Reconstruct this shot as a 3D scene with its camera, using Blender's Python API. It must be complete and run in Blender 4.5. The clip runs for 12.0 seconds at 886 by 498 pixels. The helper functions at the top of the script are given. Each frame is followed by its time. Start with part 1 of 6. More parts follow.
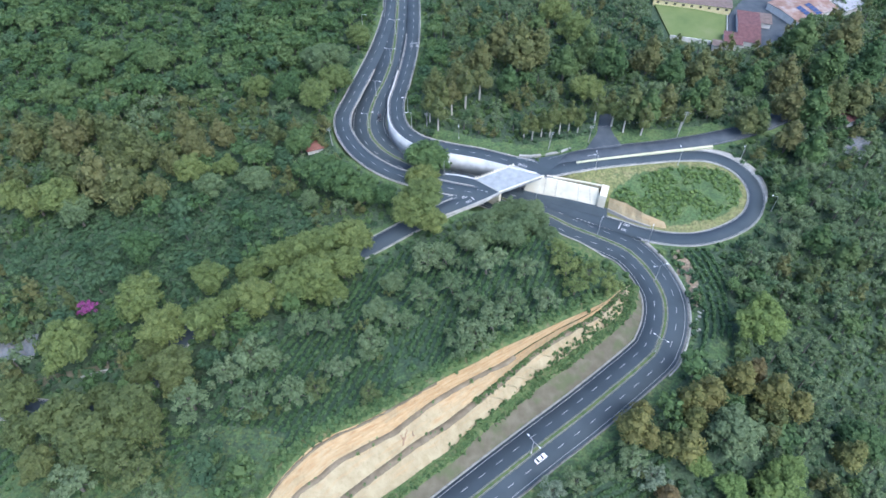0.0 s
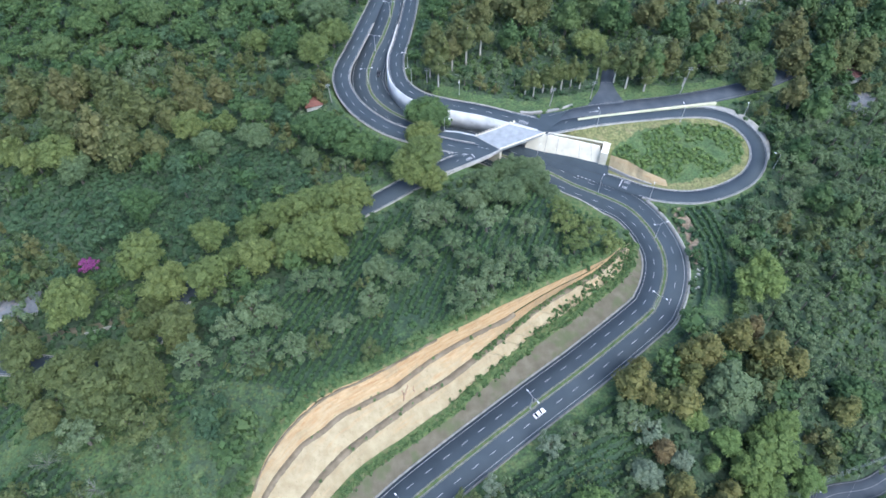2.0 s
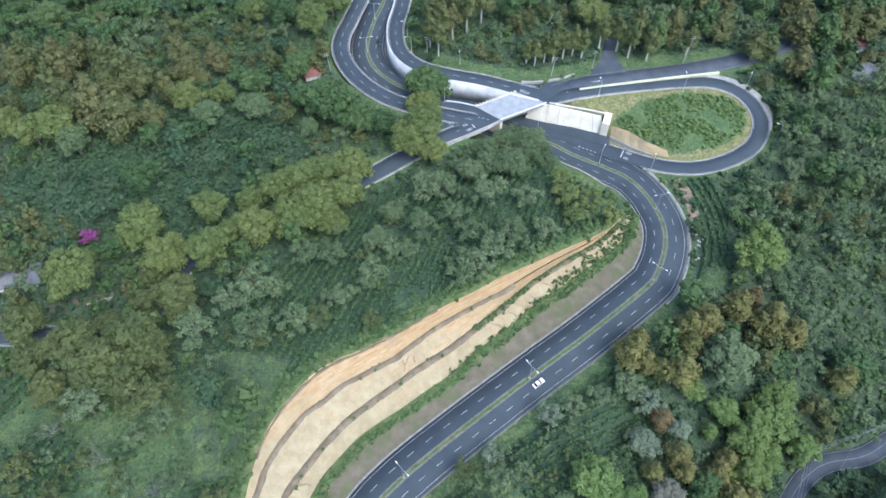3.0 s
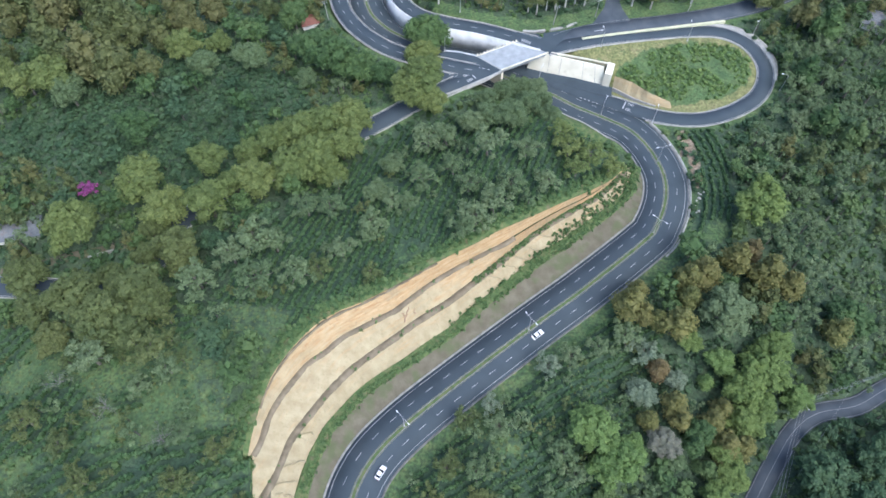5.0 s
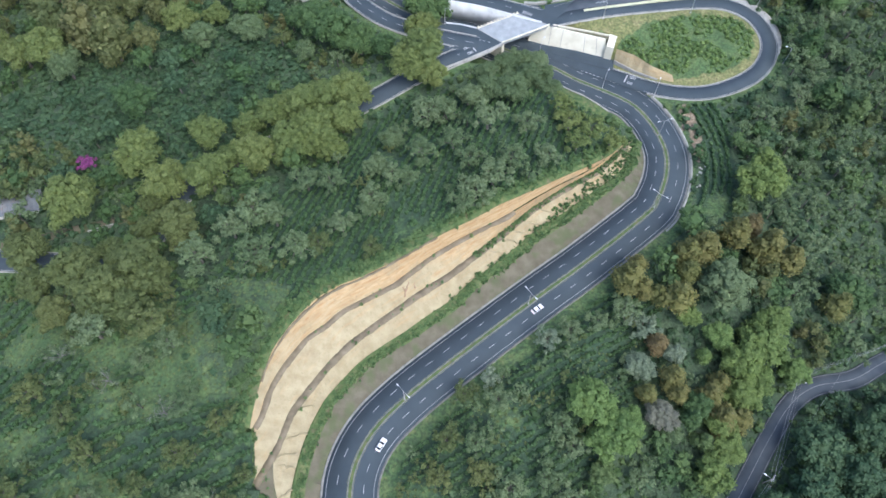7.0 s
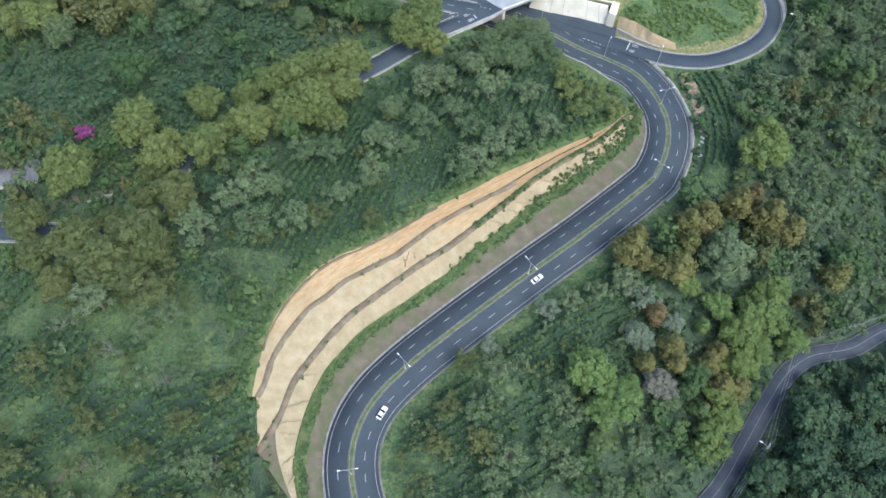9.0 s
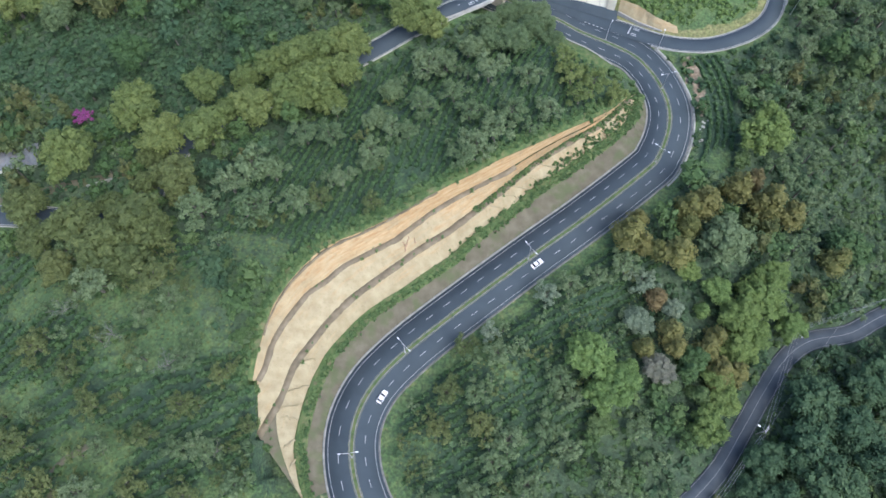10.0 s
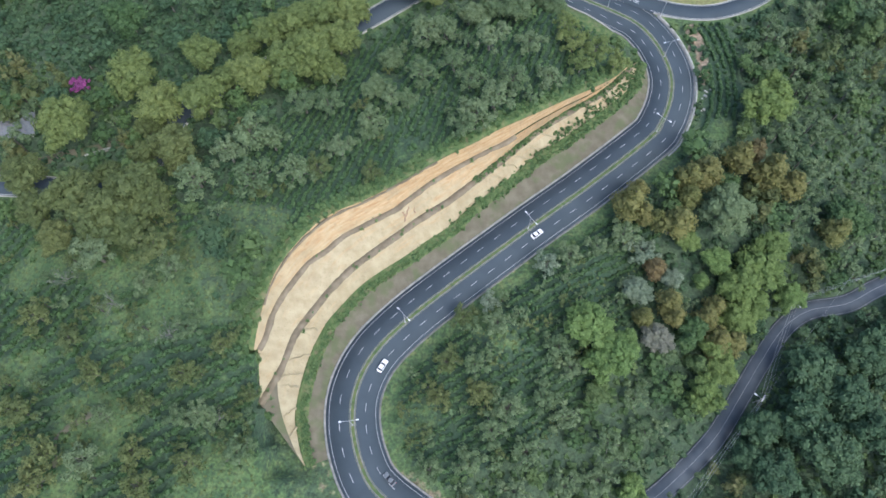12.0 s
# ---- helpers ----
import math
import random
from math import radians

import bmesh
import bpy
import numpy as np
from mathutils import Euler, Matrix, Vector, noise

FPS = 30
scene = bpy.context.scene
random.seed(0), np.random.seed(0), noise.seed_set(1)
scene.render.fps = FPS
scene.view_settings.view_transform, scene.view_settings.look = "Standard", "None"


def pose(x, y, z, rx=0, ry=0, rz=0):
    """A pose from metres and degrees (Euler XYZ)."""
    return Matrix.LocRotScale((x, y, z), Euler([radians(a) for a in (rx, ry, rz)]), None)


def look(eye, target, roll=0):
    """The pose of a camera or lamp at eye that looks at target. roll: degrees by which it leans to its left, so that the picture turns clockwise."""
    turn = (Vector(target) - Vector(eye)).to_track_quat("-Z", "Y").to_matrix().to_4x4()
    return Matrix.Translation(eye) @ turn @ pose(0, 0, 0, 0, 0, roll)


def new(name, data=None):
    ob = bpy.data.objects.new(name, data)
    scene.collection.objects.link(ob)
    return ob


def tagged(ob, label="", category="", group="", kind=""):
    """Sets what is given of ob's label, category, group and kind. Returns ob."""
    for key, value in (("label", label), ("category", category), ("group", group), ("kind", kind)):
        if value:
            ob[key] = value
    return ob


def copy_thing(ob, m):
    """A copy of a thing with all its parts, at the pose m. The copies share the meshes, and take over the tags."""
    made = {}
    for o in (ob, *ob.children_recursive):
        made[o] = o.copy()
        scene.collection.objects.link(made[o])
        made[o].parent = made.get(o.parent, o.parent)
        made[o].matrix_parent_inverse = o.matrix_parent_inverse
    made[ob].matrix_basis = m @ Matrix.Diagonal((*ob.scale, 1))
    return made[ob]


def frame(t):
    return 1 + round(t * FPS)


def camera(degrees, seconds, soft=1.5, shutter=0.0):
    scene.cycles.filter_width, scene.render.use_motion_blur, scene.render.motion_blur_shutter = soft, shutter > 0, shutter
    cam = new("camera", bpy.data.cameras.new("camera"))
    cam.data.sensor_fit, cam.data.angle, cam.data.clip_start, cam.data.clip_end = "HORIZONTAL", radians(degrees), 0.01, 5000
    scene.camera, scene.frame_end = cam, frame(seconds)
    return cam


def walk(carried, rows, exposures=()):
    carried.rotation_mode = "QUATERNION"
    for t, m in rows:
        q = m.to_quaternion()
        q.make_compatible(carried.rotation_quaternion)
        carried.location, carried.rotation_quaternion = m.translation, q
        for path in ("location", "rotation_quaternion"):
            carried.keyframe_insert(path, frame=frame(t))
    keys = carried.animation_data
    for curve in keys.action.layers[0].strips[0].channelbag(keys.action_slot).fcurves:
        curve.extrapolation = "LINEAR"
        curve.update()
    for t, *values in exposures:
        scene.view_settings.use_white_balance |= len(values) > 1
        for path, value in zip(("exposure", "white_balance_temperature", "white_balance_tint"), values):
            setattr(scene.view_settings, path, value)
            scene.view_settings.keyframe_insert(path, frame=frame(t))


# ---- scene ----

# ---- camera: a drone hovering, tilting its lens down ----
HEIGHT, TILT = 215.0, -50.0
cam = camera(65.5, 12.0, soft=1.6)
TURNS = [  # seconds, degrees of tilt, yaw and roll since the start
    (0.0, 0.00, 0.00, 0.00),
    (0.5, -0.87, 0.01, -0.01),
    (1.0, -1.67, 0.02, -0.03),
    (1.5, -2.64, 0.02, 0.01),
    (2.0, -3.51, 0.02, 0.01),
    (2.5, -4.75, 0.04, 0.02),
    (3.0, -5.91, 0.04, 0.03),
    (5.0, -9.84, 0.04, 0.04),
    (5.5, -10.27, 0.03, 0.05),
    (6.0, -10.79, 0.04, 0.01),
    (6.5, -11.34, 0.04, 0.02),
    (7.0, -11.96, 0.04, 0.06),
    (9.0, -14.45, 0.05, 0.07),
    (9.5, -15.13, 0.06, 0.11),
    (10.0, -15.71, 0.05, 0.12),
    (10.5, -16.33, 0.05, 0.09),
    (11.0, -17.00, 0.04, 0.15),
    (11.5, -17.56, 0.05, 0.15),
    (12.0, -18.20, 0.03, 0.16),
]
walk(cam, [(t, pose(0, 0, HEIGHT, 90 + TILT + p) @ pose(0, 0, 0, 0, y) @ pose(0, 0, 0, 0, 0, r)) for t, p, y, r in TURNS],
     exposures=[(0.0, 1.34, 5360, 9), (3.0, 1.3, 5480, 9), (6.0, 1.23, 5660, 8.5), (12.0, 1.18, 5740, 8.5)])

# ---- light: a bright overcast evening ----
world = bpy.data.worlds.new("sky")
scene.world = world
world.use_nodes = True
wn = world.node_tree
sky = wn.nodes.new("ShaderNodeTexSky")
sky.sky_type, sky.sun_disc = "NISHITA", False
sky.sun_elevation, sky.sun_rotation = radians(58), radians(142)
sky.air_density, sky.dust_density, sky.ozone_density = 1.0, 4.0, 1.5
wn.links.new(sky.outputs[0], wn.nodes["Background"].inputs[0])
wn.nodes["Background"].inputs[1].default_value = 0.15
sun = new("sun", bpy.data.lights.new("sun", "SUN"))
sun.data.energy, sun.data.angle, sun.data.color = 0.75, radians(50), (1.0, 0.95, 0.86)
sun.matrix_world = look((75, -95, 200), (0, 0, 0))


# ---- materials ----
def material(name, colours, scale=1.0, rough=0.85, bump=0.0, bump_scale=None, detail=6.0, spread=0.0, stains=None, metal=0.0, streak=1.0):
    """A surface whose colour runs over two scales of noise; spread varies it from object to object."""
    m = bpy.data.materials.new(name)
    m.use_nodes = True
    nt = m.node_tree
    b = nt.nodes["Principled BSDF"]
    b.inputs["Roughness"].default_value, b.inputs["Metallic"].default_value = rough, metal
    b.inputs["Specular IOR Level"].default_value = 0.3
    geo = nt.nodes.new("ShaderNodeNewGeometry")
    n1 = nt.nodes.new("ShaderNodeTexNoise")
    n1.inputs["Scale"].default_value, n1.inputs["Detail"].default_value = scale, detail
    flow = nt.nodes.new("ShaderNodeVectorMath")
    flow.operation = "MULTIPLY"
    flow.inputs[1].default_value = (1, 1, streak)
    nt.links.new(geo.outputs["Position"], flow.inputs[0])
    nt.links.new(flow.outputs[0], n1.inputs["Vector"])
    ramp = nt.nodes.new("ShaderNodeValToRGB")
    e = ramp.color_ramp.elements
    for i, c in enumerate(colours):
        pos = 0.28 + 0.44 * i / max(1, len(colours) - 1)
        el = e[i] if i < 2 else e.new(pos)
        el.position, el.color = pos, (*c, 1)
    nt.links.new(n1.outputs["Fac"], ramp.inputs[0])
    out = ramp.outputs[0]
    if stains:
        n2 = nt.nodes.new("ShaderNodeTexNoise")
        n2.inputs["Scale"].default_value, n2.inputs["Detail"].default_value = stains[1], 5.0
        nt.links.new(geo.outputs["Position"], n2.inputs["Vector"])
        r2 = nt.nodes.new("ShaderNodeMapRange")
        r2.inputs["From Min"].default_value, r2.inputs["From Max"].default_value = stains[2], stains[2] + 0.15
        r2.inputs["To Max"].default_value = stains[3]
        nt.links.new(n2.outputs["Fac"], r2.inputs["Value"])
        mx = nt.nodes.new("ShaderNodeMix")
        mx.data_type = "RGBA"
        nt.links.new(r2.outputs[0], mx.inputs["Factor"])
        nt.links.new(out, mx.inputs["A"])
        mx.inputs["B"].default_value = (*stains[0], 1)
        out = mx.outputs["Result"]
    if spread:
        info = nt.nodes.new("ShaderNodeObjectInfo")
        hsv = nt.nodes.new("ShaderNodeHueSaturation")
        mr = nt.nodes.new("ShaderNodeMapRange")
        mr.inputs["To Min"].default_value, mr.inputs["To Max"].default_value = 1 - spread, 1 + spread
        nt.links.new(info.outputs["Random"], mr.inputs["Value"])
        nt.links.new(mr.outputs[0], hsv.inputs["Value"])
        nt.links.new(out, hsv.inputs["Color"])
        out = hsv.outputs[0]
    nt.links.new(out, b.inputs["Base Color"])
    if bump:
        n3 = nt.nodes.new("ShaderNodeTexNoise")
        n3.inputs["Scale"].default_value, n3.inputs["Detail"].default_value = bump_scale or scale * 6, 4.0
        nt.links.new(geo.outputs["Position"], n3.inputs["Vector"])
        bp = nt.nodes.new("ShaderNodeBump")
        bp.inputs["Strength"].default_value, bp.inputs["Distance"].default_value = 0.7, bump
        nt.links.new(n3.outputs["Fac"], bp.inputs["Height"])
        nt.links.new(bp.outputs[0], b.inputs["Normal"])
    return m


def leaf_material(name, shades, rough=0.6):
    """Foliage: one shade a tree (its tint and its object's random), varied from leaf clump to leaf clump."""
    m = bpy.data.materials.new(name)
    m.use_nodes = True
    nt = m.node_tree
    b = nt.nodes["Principled BSDF"]
    b.inputs["Roughness"].default_value = rough
    b.inputs["Specular IOR Level"].default_value = 0.25
    at = nt.nodes.new("ShaderNodeAttribute")
    at.attribute_name = "tint"
    info, geo = nt.nodes.new("ShaderNodeObjectInfo"), nt.nodes.new("ShaderNodeNewGeometry")

    def maths(op, a, c):
        n = nt.nodes.new("ShaderNodeMath")
        n.operation = op
        for k, s in enumerate((a, c)):
            if isinstance(s, (int, float)):
                n.inputs[k].default_value = s
            elif s:
                nt.links.new(s, n.inputs[k])
        return n.outputs[0]

    tree = maths("FRACT", maths("ADD", at.outputs["Fac"], info.outputs["Random"]), None)
    mixed = maths("ADD", maths("MULTIPLY", tree, 0.7), maths("MULTIPLY", geo.outputs["Random Per Island"], 0.3))
    ramp = nt.nodes.new("ShaderNodeValToRGB")
    e = ramp.color_ramp.elements
    for i, c in enumerate(shades):
        pos = 0.08 + 0.84 * i / (len(shades) - 1)
        el = e[i] if i < 2 else e.new(pos)
        el.position, el.color = pos, (*c, 1)
    nt.links.new(mixed, ramp.inputs[0])
    hsv = nt.nodes.new("ShaderNodeHueSaturation")
    mr = nt.nodes.new("ShaderNodeMapRange")
    mr.inputs["To Min"].default_value, mr.inputs["To Max"].default_value = 0.78, 1.24
    nt.links.new(geo.outputs["Random Per Island"], mr.inputs["Value"])
    nt.links.new(mr.outputs[0], hsv.inputs["Value"])
    nt.links.new(ramp.outputs[0], hsv.inputs["Color"])
    nt.links.new(hsv.outputs[0], b.inputs["Base Color"])
    thin, both = nt.nodes.new("ShaderNodeBsdfTranslucent"), nt.nodes.new("ShaderNodeMixShader")
    both.inputs[0].default_value = 0.3
    nt.links.new(hsv.outputs[0], thin.inputs["Color"])
    nt.links.new(b.outputs[0], both.inputs[1])
    nt.links.new(thin.outputs[0], both.inputs[2])
    nt.links.new(both.outputs[0], nt.nodes["Material Output"].inputs[0])
    return m


def ground_material():
    """Grass, bare earth, leaf litter and the painted shade between coffee rows, by the ground's own cover attribute,
    broken up by noise.
    """
    m = bpy.data.materials.new("ground_cover")
    m.use_nodes = True
    nt = m.node_tree
    b = nt.nodes["Principled BSDF"]
    b.inputs["Roughness"].default_value = 0.95
    geo = nt.nodes.new("ShaderNodeNewGeometry")

    def ramp(scale, cols):
        n = nt.nodes.new("ShaderNodeTexNoise")
        n.inputs["Scale"].default_value, n.inputs["Detail"].default_value = scale, 8.0
        nt.links.new(geo.outputs["Position"], n.inputs["Vector"])
        r = nt.nodes.new("ShaderNodeValToRGB")
        for i, c in enumerate(cols):
            pos = 0.3 + 0.4 * i / (len(cols) - 1)
            el = r.color_ramp.elements[i] if i < 2 else r.color_ramp.elements.new(pos)
            el.position, el.color = pos, (*c, 1)
        nt.links.new(n.outputs["Fac"], r.inputs[0])
        return n, r.outputs[0]

    _, floor = ramp(0.35, [(0.032, 0.056, 0.032), (0.046, 0.074, 0.038), (0.062, 0.092, 0.045)])
    _, grass = ramp(0.25, [(0.046, 0.086, 0.032), (0.070, 0.114, 0.040), (0.100, 0.136, 0.050)])
    _, earth = ramp(0.5, [(0.13, 0.095, 0.06), (0.22, 0.17, 0.115), (0.31, 0.25, 0.18)])
    # Field ground coloured dark to stand for the shade between coffee hedges.
    _, row_shade = ramp(0.2, [(0.020, 0.042, 0.024), (0.030, 0.058, 0.030), (0.042, 0.072, 0.036)])
    out = floor
    _, straw = ramp(0.3, [(0.105, 0.122, 0.045), (0.155, 0.160, 0.062), (0.205, 0.190, 0.088)])
    for key, col in (("field", row_shade), ("grass", grass), ("dry", straw), ("earth", earth)):
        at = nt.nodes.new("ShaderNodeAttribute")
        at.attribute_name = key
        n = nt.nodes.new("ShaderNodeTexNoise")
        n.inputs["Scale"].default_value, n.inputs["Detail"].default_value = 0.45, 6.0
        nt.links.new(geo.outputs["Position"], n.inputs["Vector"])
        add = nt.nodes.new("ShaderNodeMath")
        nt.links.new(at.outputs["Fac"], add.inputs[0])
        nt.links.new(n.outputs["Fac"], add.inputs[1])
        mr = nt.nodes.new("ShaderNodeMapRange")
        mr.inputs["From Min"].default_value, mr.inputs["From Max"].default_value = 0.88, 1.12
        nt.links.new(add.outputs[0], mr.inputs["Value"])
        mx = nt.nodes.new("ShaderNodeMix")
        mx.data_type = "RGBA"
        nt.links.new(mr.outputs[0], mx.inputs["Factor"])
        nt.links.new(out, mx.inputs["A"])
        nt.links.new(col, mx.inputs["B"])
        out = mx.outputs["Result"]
    fine = nt.nodes.new("ShaderNodeTexNoise")
    fine.inputs["Scale"].default_value, fine.inputs["Detail"].default_value = 1.1, 8.0
    nt.links.new(geo.outputs["Position"], fine.inputs["Vector"])
    mr = nt.nodes.new("ShaderNodeMapRange")
    mr.inputs["From Min"].default_value, mr.inputs["From Max"].default_value = 0.3, 0.7
    mr.inputs["To Min"].default_value, mr.inputs["To Max"].default_value = 0.55, 1.45
    nt.links.new(fine.outputs["Fac"], mr.inputs["Value"])
    hsv = nt.nodes.new("ShaderNodeHueSaturation")
    nt.links.new(mr.outputs[0], hsv.inputs["Value"])
    nt.links.new(out, hsv.inputs["Color"])
    bp = nt.nodes.new("ShaderNodeBump")
    bp.inputs["Strength"].default_value, bp.inputs["Distance"].default_value = 0.8, 0.5
    nt.links.new(fine.outputs["Fac"], bp.inputs["Height"])
    nt.links.new(bp.outputs[0], b.inputs["Normal"])
    nt.links.new(hsv.outputs[0], b.inputs["Base Color"])
    return m


def cut_material(name):
    """Cream tuff and orange clay: the faces' own clay share, layered along the strata, with streaks washed down the slope."""
    m = bpy.data.materials.new(name)
    m.use_nodes = True
    nt = m.node_tree
    b = nt.nodes["Principled BSDF"]
    b.inputs["Roughness"].default_value, b.inputs["Specular IOR Level"].default_value = 0.92, 0.2
    geo, at = nt.nodes.new("ShaderNodeNewGeometry"), nt.nodes.new("ShaderNodeAttribute")
    at.attribute_name = "clay"

    def field(stretch, scale, detail=6.0):
        v, n = nt.nodes.new("ShaderNodeVectorMath"), nt.nodes.new("ShaderNodeTexNoise")
        v.operation = "MULTIPLY"
        v.inputs[1].default_value = stretch
        nt.links.new(geo.outputs["Position"], v.inputs[0])
        nt.links.new(v.outputs[0], n.inputs["Vector"])
        n.inputs["Scale"].default_value, n.inputs["Detail"].default_value = scale, detail
        return n.outputs["Fac"]

    def ranged(value, a, c, lo=0.0, hi=1.0):
        r = nt.nodes.new("ShaderNodeMapRange")
        for key, val in zip(("From Min", "From Max", "To Min", "To Max"), (a, c, lo, hi)):
            r.inputs[key].default_value = val
        nt.links.new(value, r.inputs["Value"])
        return r.outputs[0]

    def mixed(fac, a, c):
        x = nt.nodes.new("ShaderNodeMix")
        x.data_type = "RGBA"
        nt.links.new(fac, x.inputs["Factor"])
        for key, val in (("A", a), ("B", c)):
            if isinstance(val, tuple):
                x.inputs[key].default_value = (*val, 1)
            else:
                nt.links.new(val, x.inputs[key])
        return x.outputs["Result"]

    share = nt.nodes.new("ShaderNodeMath")
    nt.links.new(at.outputs["Fac"], share.inputs[0])
    nt.links.new(field((0.25, 0.25, 2.2), 0.5), share.inputs[1])
    cream = mixed(ranged(field((1, 1, 0.3), 0.35, 8.0), 0.3, 0.7), (0.280, 0.230, 0.134), (0.380, 0.327, 0.206))
    clay = mixed(ranged(field((0.4, 0.4, 3.0), 0.6, 8.0), 0.32, 0.68), (0.305, 0.190, 0.088), (0.440, 0.325, 0.180))
    col = mixed(ranged(share.outputs[0], 0.82, 1.2), cream, clay)
    col = mixed(ranged(field((1, 1, 0.12), 1.1), 0.56, 0.72, 0.0, 0.55), col, (0.240, 0.196, 0.118))
    col = mixed(ranged(field((1, 1, 1), 0.16), 0.54, 0.68, 0.0, 0.5), col, (0.255, 0.212, 0.128))
    nt.links.new(col, b.inputs["Base Color"])
    bp = nt.nodes.new("ShaderNodeBump")
    bp.inputs["Strength"].default_value, bp.inputs["Distance"].default_value = 0.8, 0.35
    nt.links.new(field((1, 1, 0.5), 1.3, 8.0), bp.inputs["Height"])
    nt.links.new(bp.outputs[0], b.inputs["Normal"])
    return m


ASPHALT = material("asphalt", [(0.037, 0.051, 0.062), (0.045, 0.060, 0.072), (0.053, 0.069, 0.081)], 0.12, 0.8, stains=((0.064, 0.079, 0.088), 0.05, 0.55, 0.5))
FADED = material("faded_paint", [(0.16, 0.165, 0.17), (0.26, 0.265, 0.27)], 0.8, 0.8)
OLD_ASPHALT = material("old_asphalt", [(0.048, 0.060, 0.074), (0.064, 0.077, 0.091), (0.084, 0.096, 0.108)], 0.2, 0.85)
PAINT = material("road_paint", [(0.29, 0.30, 0.305), (0.44, 0.45, 0.455)], 1.5, 0.7)
YELLOW = material("yellow_paint", [(0.19, 0.19, 0.12), (0.27, 0.265, 0.165)], 0.8, 0.7)
PALE_YELLOW = material("faded_yellow_paint", [(0.42, 0.42, 0.28), (0.55, 0.55, 0.38)], 0.5, 0.8)
PALE_CONCRETE = material("bluish_pale_concrete", [(0.43, 0.45, 0.45), (0.54, 0.555, 0.555), (0.62, 0.63, 0.62)], 0.22, 0.8, stains=((0.32, 0.335, 0.335), 0.3, 0.55, 0.5))
CONCRETE = material("concrete", [(0.22, 0.22, 0.20), (0.31, 0.305, 0.28), (0.38, 0.37, 0.34)], 0.4, 0.85, stains=((0.2, 0.19, 0.16), 0.3, 0.56, 0.6))
DECK = material("deck_concrete", [(0.22, 0.24, 0.25), (0.28, 0.30, 0.31), (0.34, 0.36, 0.365)], 0.3, 0.8, stains=((0.24, 0.255, 0.265), 0.25, 0.55, 0.5))
WHITE_WALL = material("pale_concrete_wall", [(0.58, 0.545, 0.425), (0.66, 0.625, 0.5), (0.72, 0.69, 0.57)], 0.25, 0.8, stains=((0.46, 0.415, 0.3), 0.4, 0.6, 0.5))
RED_CLAY = material("red_clay", [(0.26, 0.175, 0.115), (0.32, 0.225, 0.15)], 0.8, 0.95)
CUT_EARTH = cut_material("tuff_and_clay")
BENCH = material("bench_soil", [(0.115, 0.095, 0.062), (0.16, 0.132, 0.088), (0.215, 0.18, 0.125)], 0.35, 0.95, 0.3, 2.0)
EARTH = material("bare_earth", [(0.098, 0.088, 0.058), (0.122, 0.109, 0.074), (0.152, 0.135, 0.094)], 0.3, 0.95, 0.2, 1.0, stains=((0.085, 0.105, 0.045), 0.18, 0.48, 0.7))
GRASS = material("grass", [(0.045, 0.08, 0.028), (0.08, 0.12, 0.042), (0.14, 0.15, 0.065)], 0.6, 0.95, 0.3, 2.0, stains=((0.16, 0.13, 0.08), 0.35, 0.56, 0.7))
GUTTER = material("weathered_gutter", [(0.13, 0.13, 0.12), (0.19, 0.188, 0.175), (0.25, 0.245, 0.23)], 0.6, 0.9)
GREY_BARK = material("grey_bark", [(0.13, 0.125, 0.115), (0.2, 0.195, 0.18), (0.28, 0.27, 0.25)], 1.5, 0.95)
STEEL = material("galvanised_steel", [(0.45, 0.46, 0.47), (0.6, 0.61, 0.62)], 2.0, 0.4, metal=0.6)
LAMP_HEAD = material("lamp_head", [(0.6, 0.62, 0.64), (0.75, 0.76, 0.77)], 2.0, 0.35)
BARK = material("bark", [(0.08, 0.072, 0.06), (0.14, 0.13, 0.11), (0.2, 0.185, 0.16)], 1.5, 0.95)
PALE_BARK = material("pale_bark", [(0.28, 0.265, 0.23), (0.4, 0.385, 0.345), (0.52, 0.5, 0.46)], 1.5, 0.95)
GROUND = ground_material()
L_MID = leaf_material("mid_green_leaves", [(0.055, 0.102, 0.037), (0.074, 0.127, 0.047), (0.096, 0.153, 0.053), (0.116, 0.163, 0.062)])
L_YEL = leaf_material("yellow_green_leaves", [(0.112, 0.152, 0.050), (0.134, 0.174, 0.055), (0.158, 0.192, 0.062)])
L_BRN = leaf_material("ochre_green_leaves", [(0.094, 0.124, 0.048), (0.114, 0.138, 0.052), (0.134, 0.146, 0.056), (0.140, 0.140, 0.057)])
L_OLV = leaf_material("olive_leaves", [(0.088, 0.118, 0.044), (0.108, 0.136, 0.048), (0.130, 0.150, 0.054)])
L_AMB = leaf_material("amber_leaves", [(0.130, 0.150, 0.050), (0.150, 0.160, 0.053), (0.168, 0.166, 0.056), (0.158, 0.152, 0.055)])
L_RST = leaf_material("rust_leaves", [(0.160, 0.130, 0.062), (0.186, 0.142, 0.066), (0.150, 0.136, 0.060)])
L_PAL = leaf_material("pale_silver_leaves", [(0.150, 0.196, 0.125), (0.180, 0.226, 0.150), (0.210, 0.250, 0.176)])
L_MAU = leaf_material("mauve_grey_leaves", [(0.180, 0.172, 0.140), (0.215, 0.205, 0.175), (0.160, 0.170, 0.120)])
L_LIM = leaf_material("lime_green_leaves", [(0.108, 0.162, 0.048), (0.130, 0.186, 0.054), (0.150, 0.204, 0.060)])
L_GRY = leaf_material("grey_green_leaves", [(0.096, 0.142, 0.066), (0.118, 0.166, 0.076), (0.146, 0.192, 0.096)])
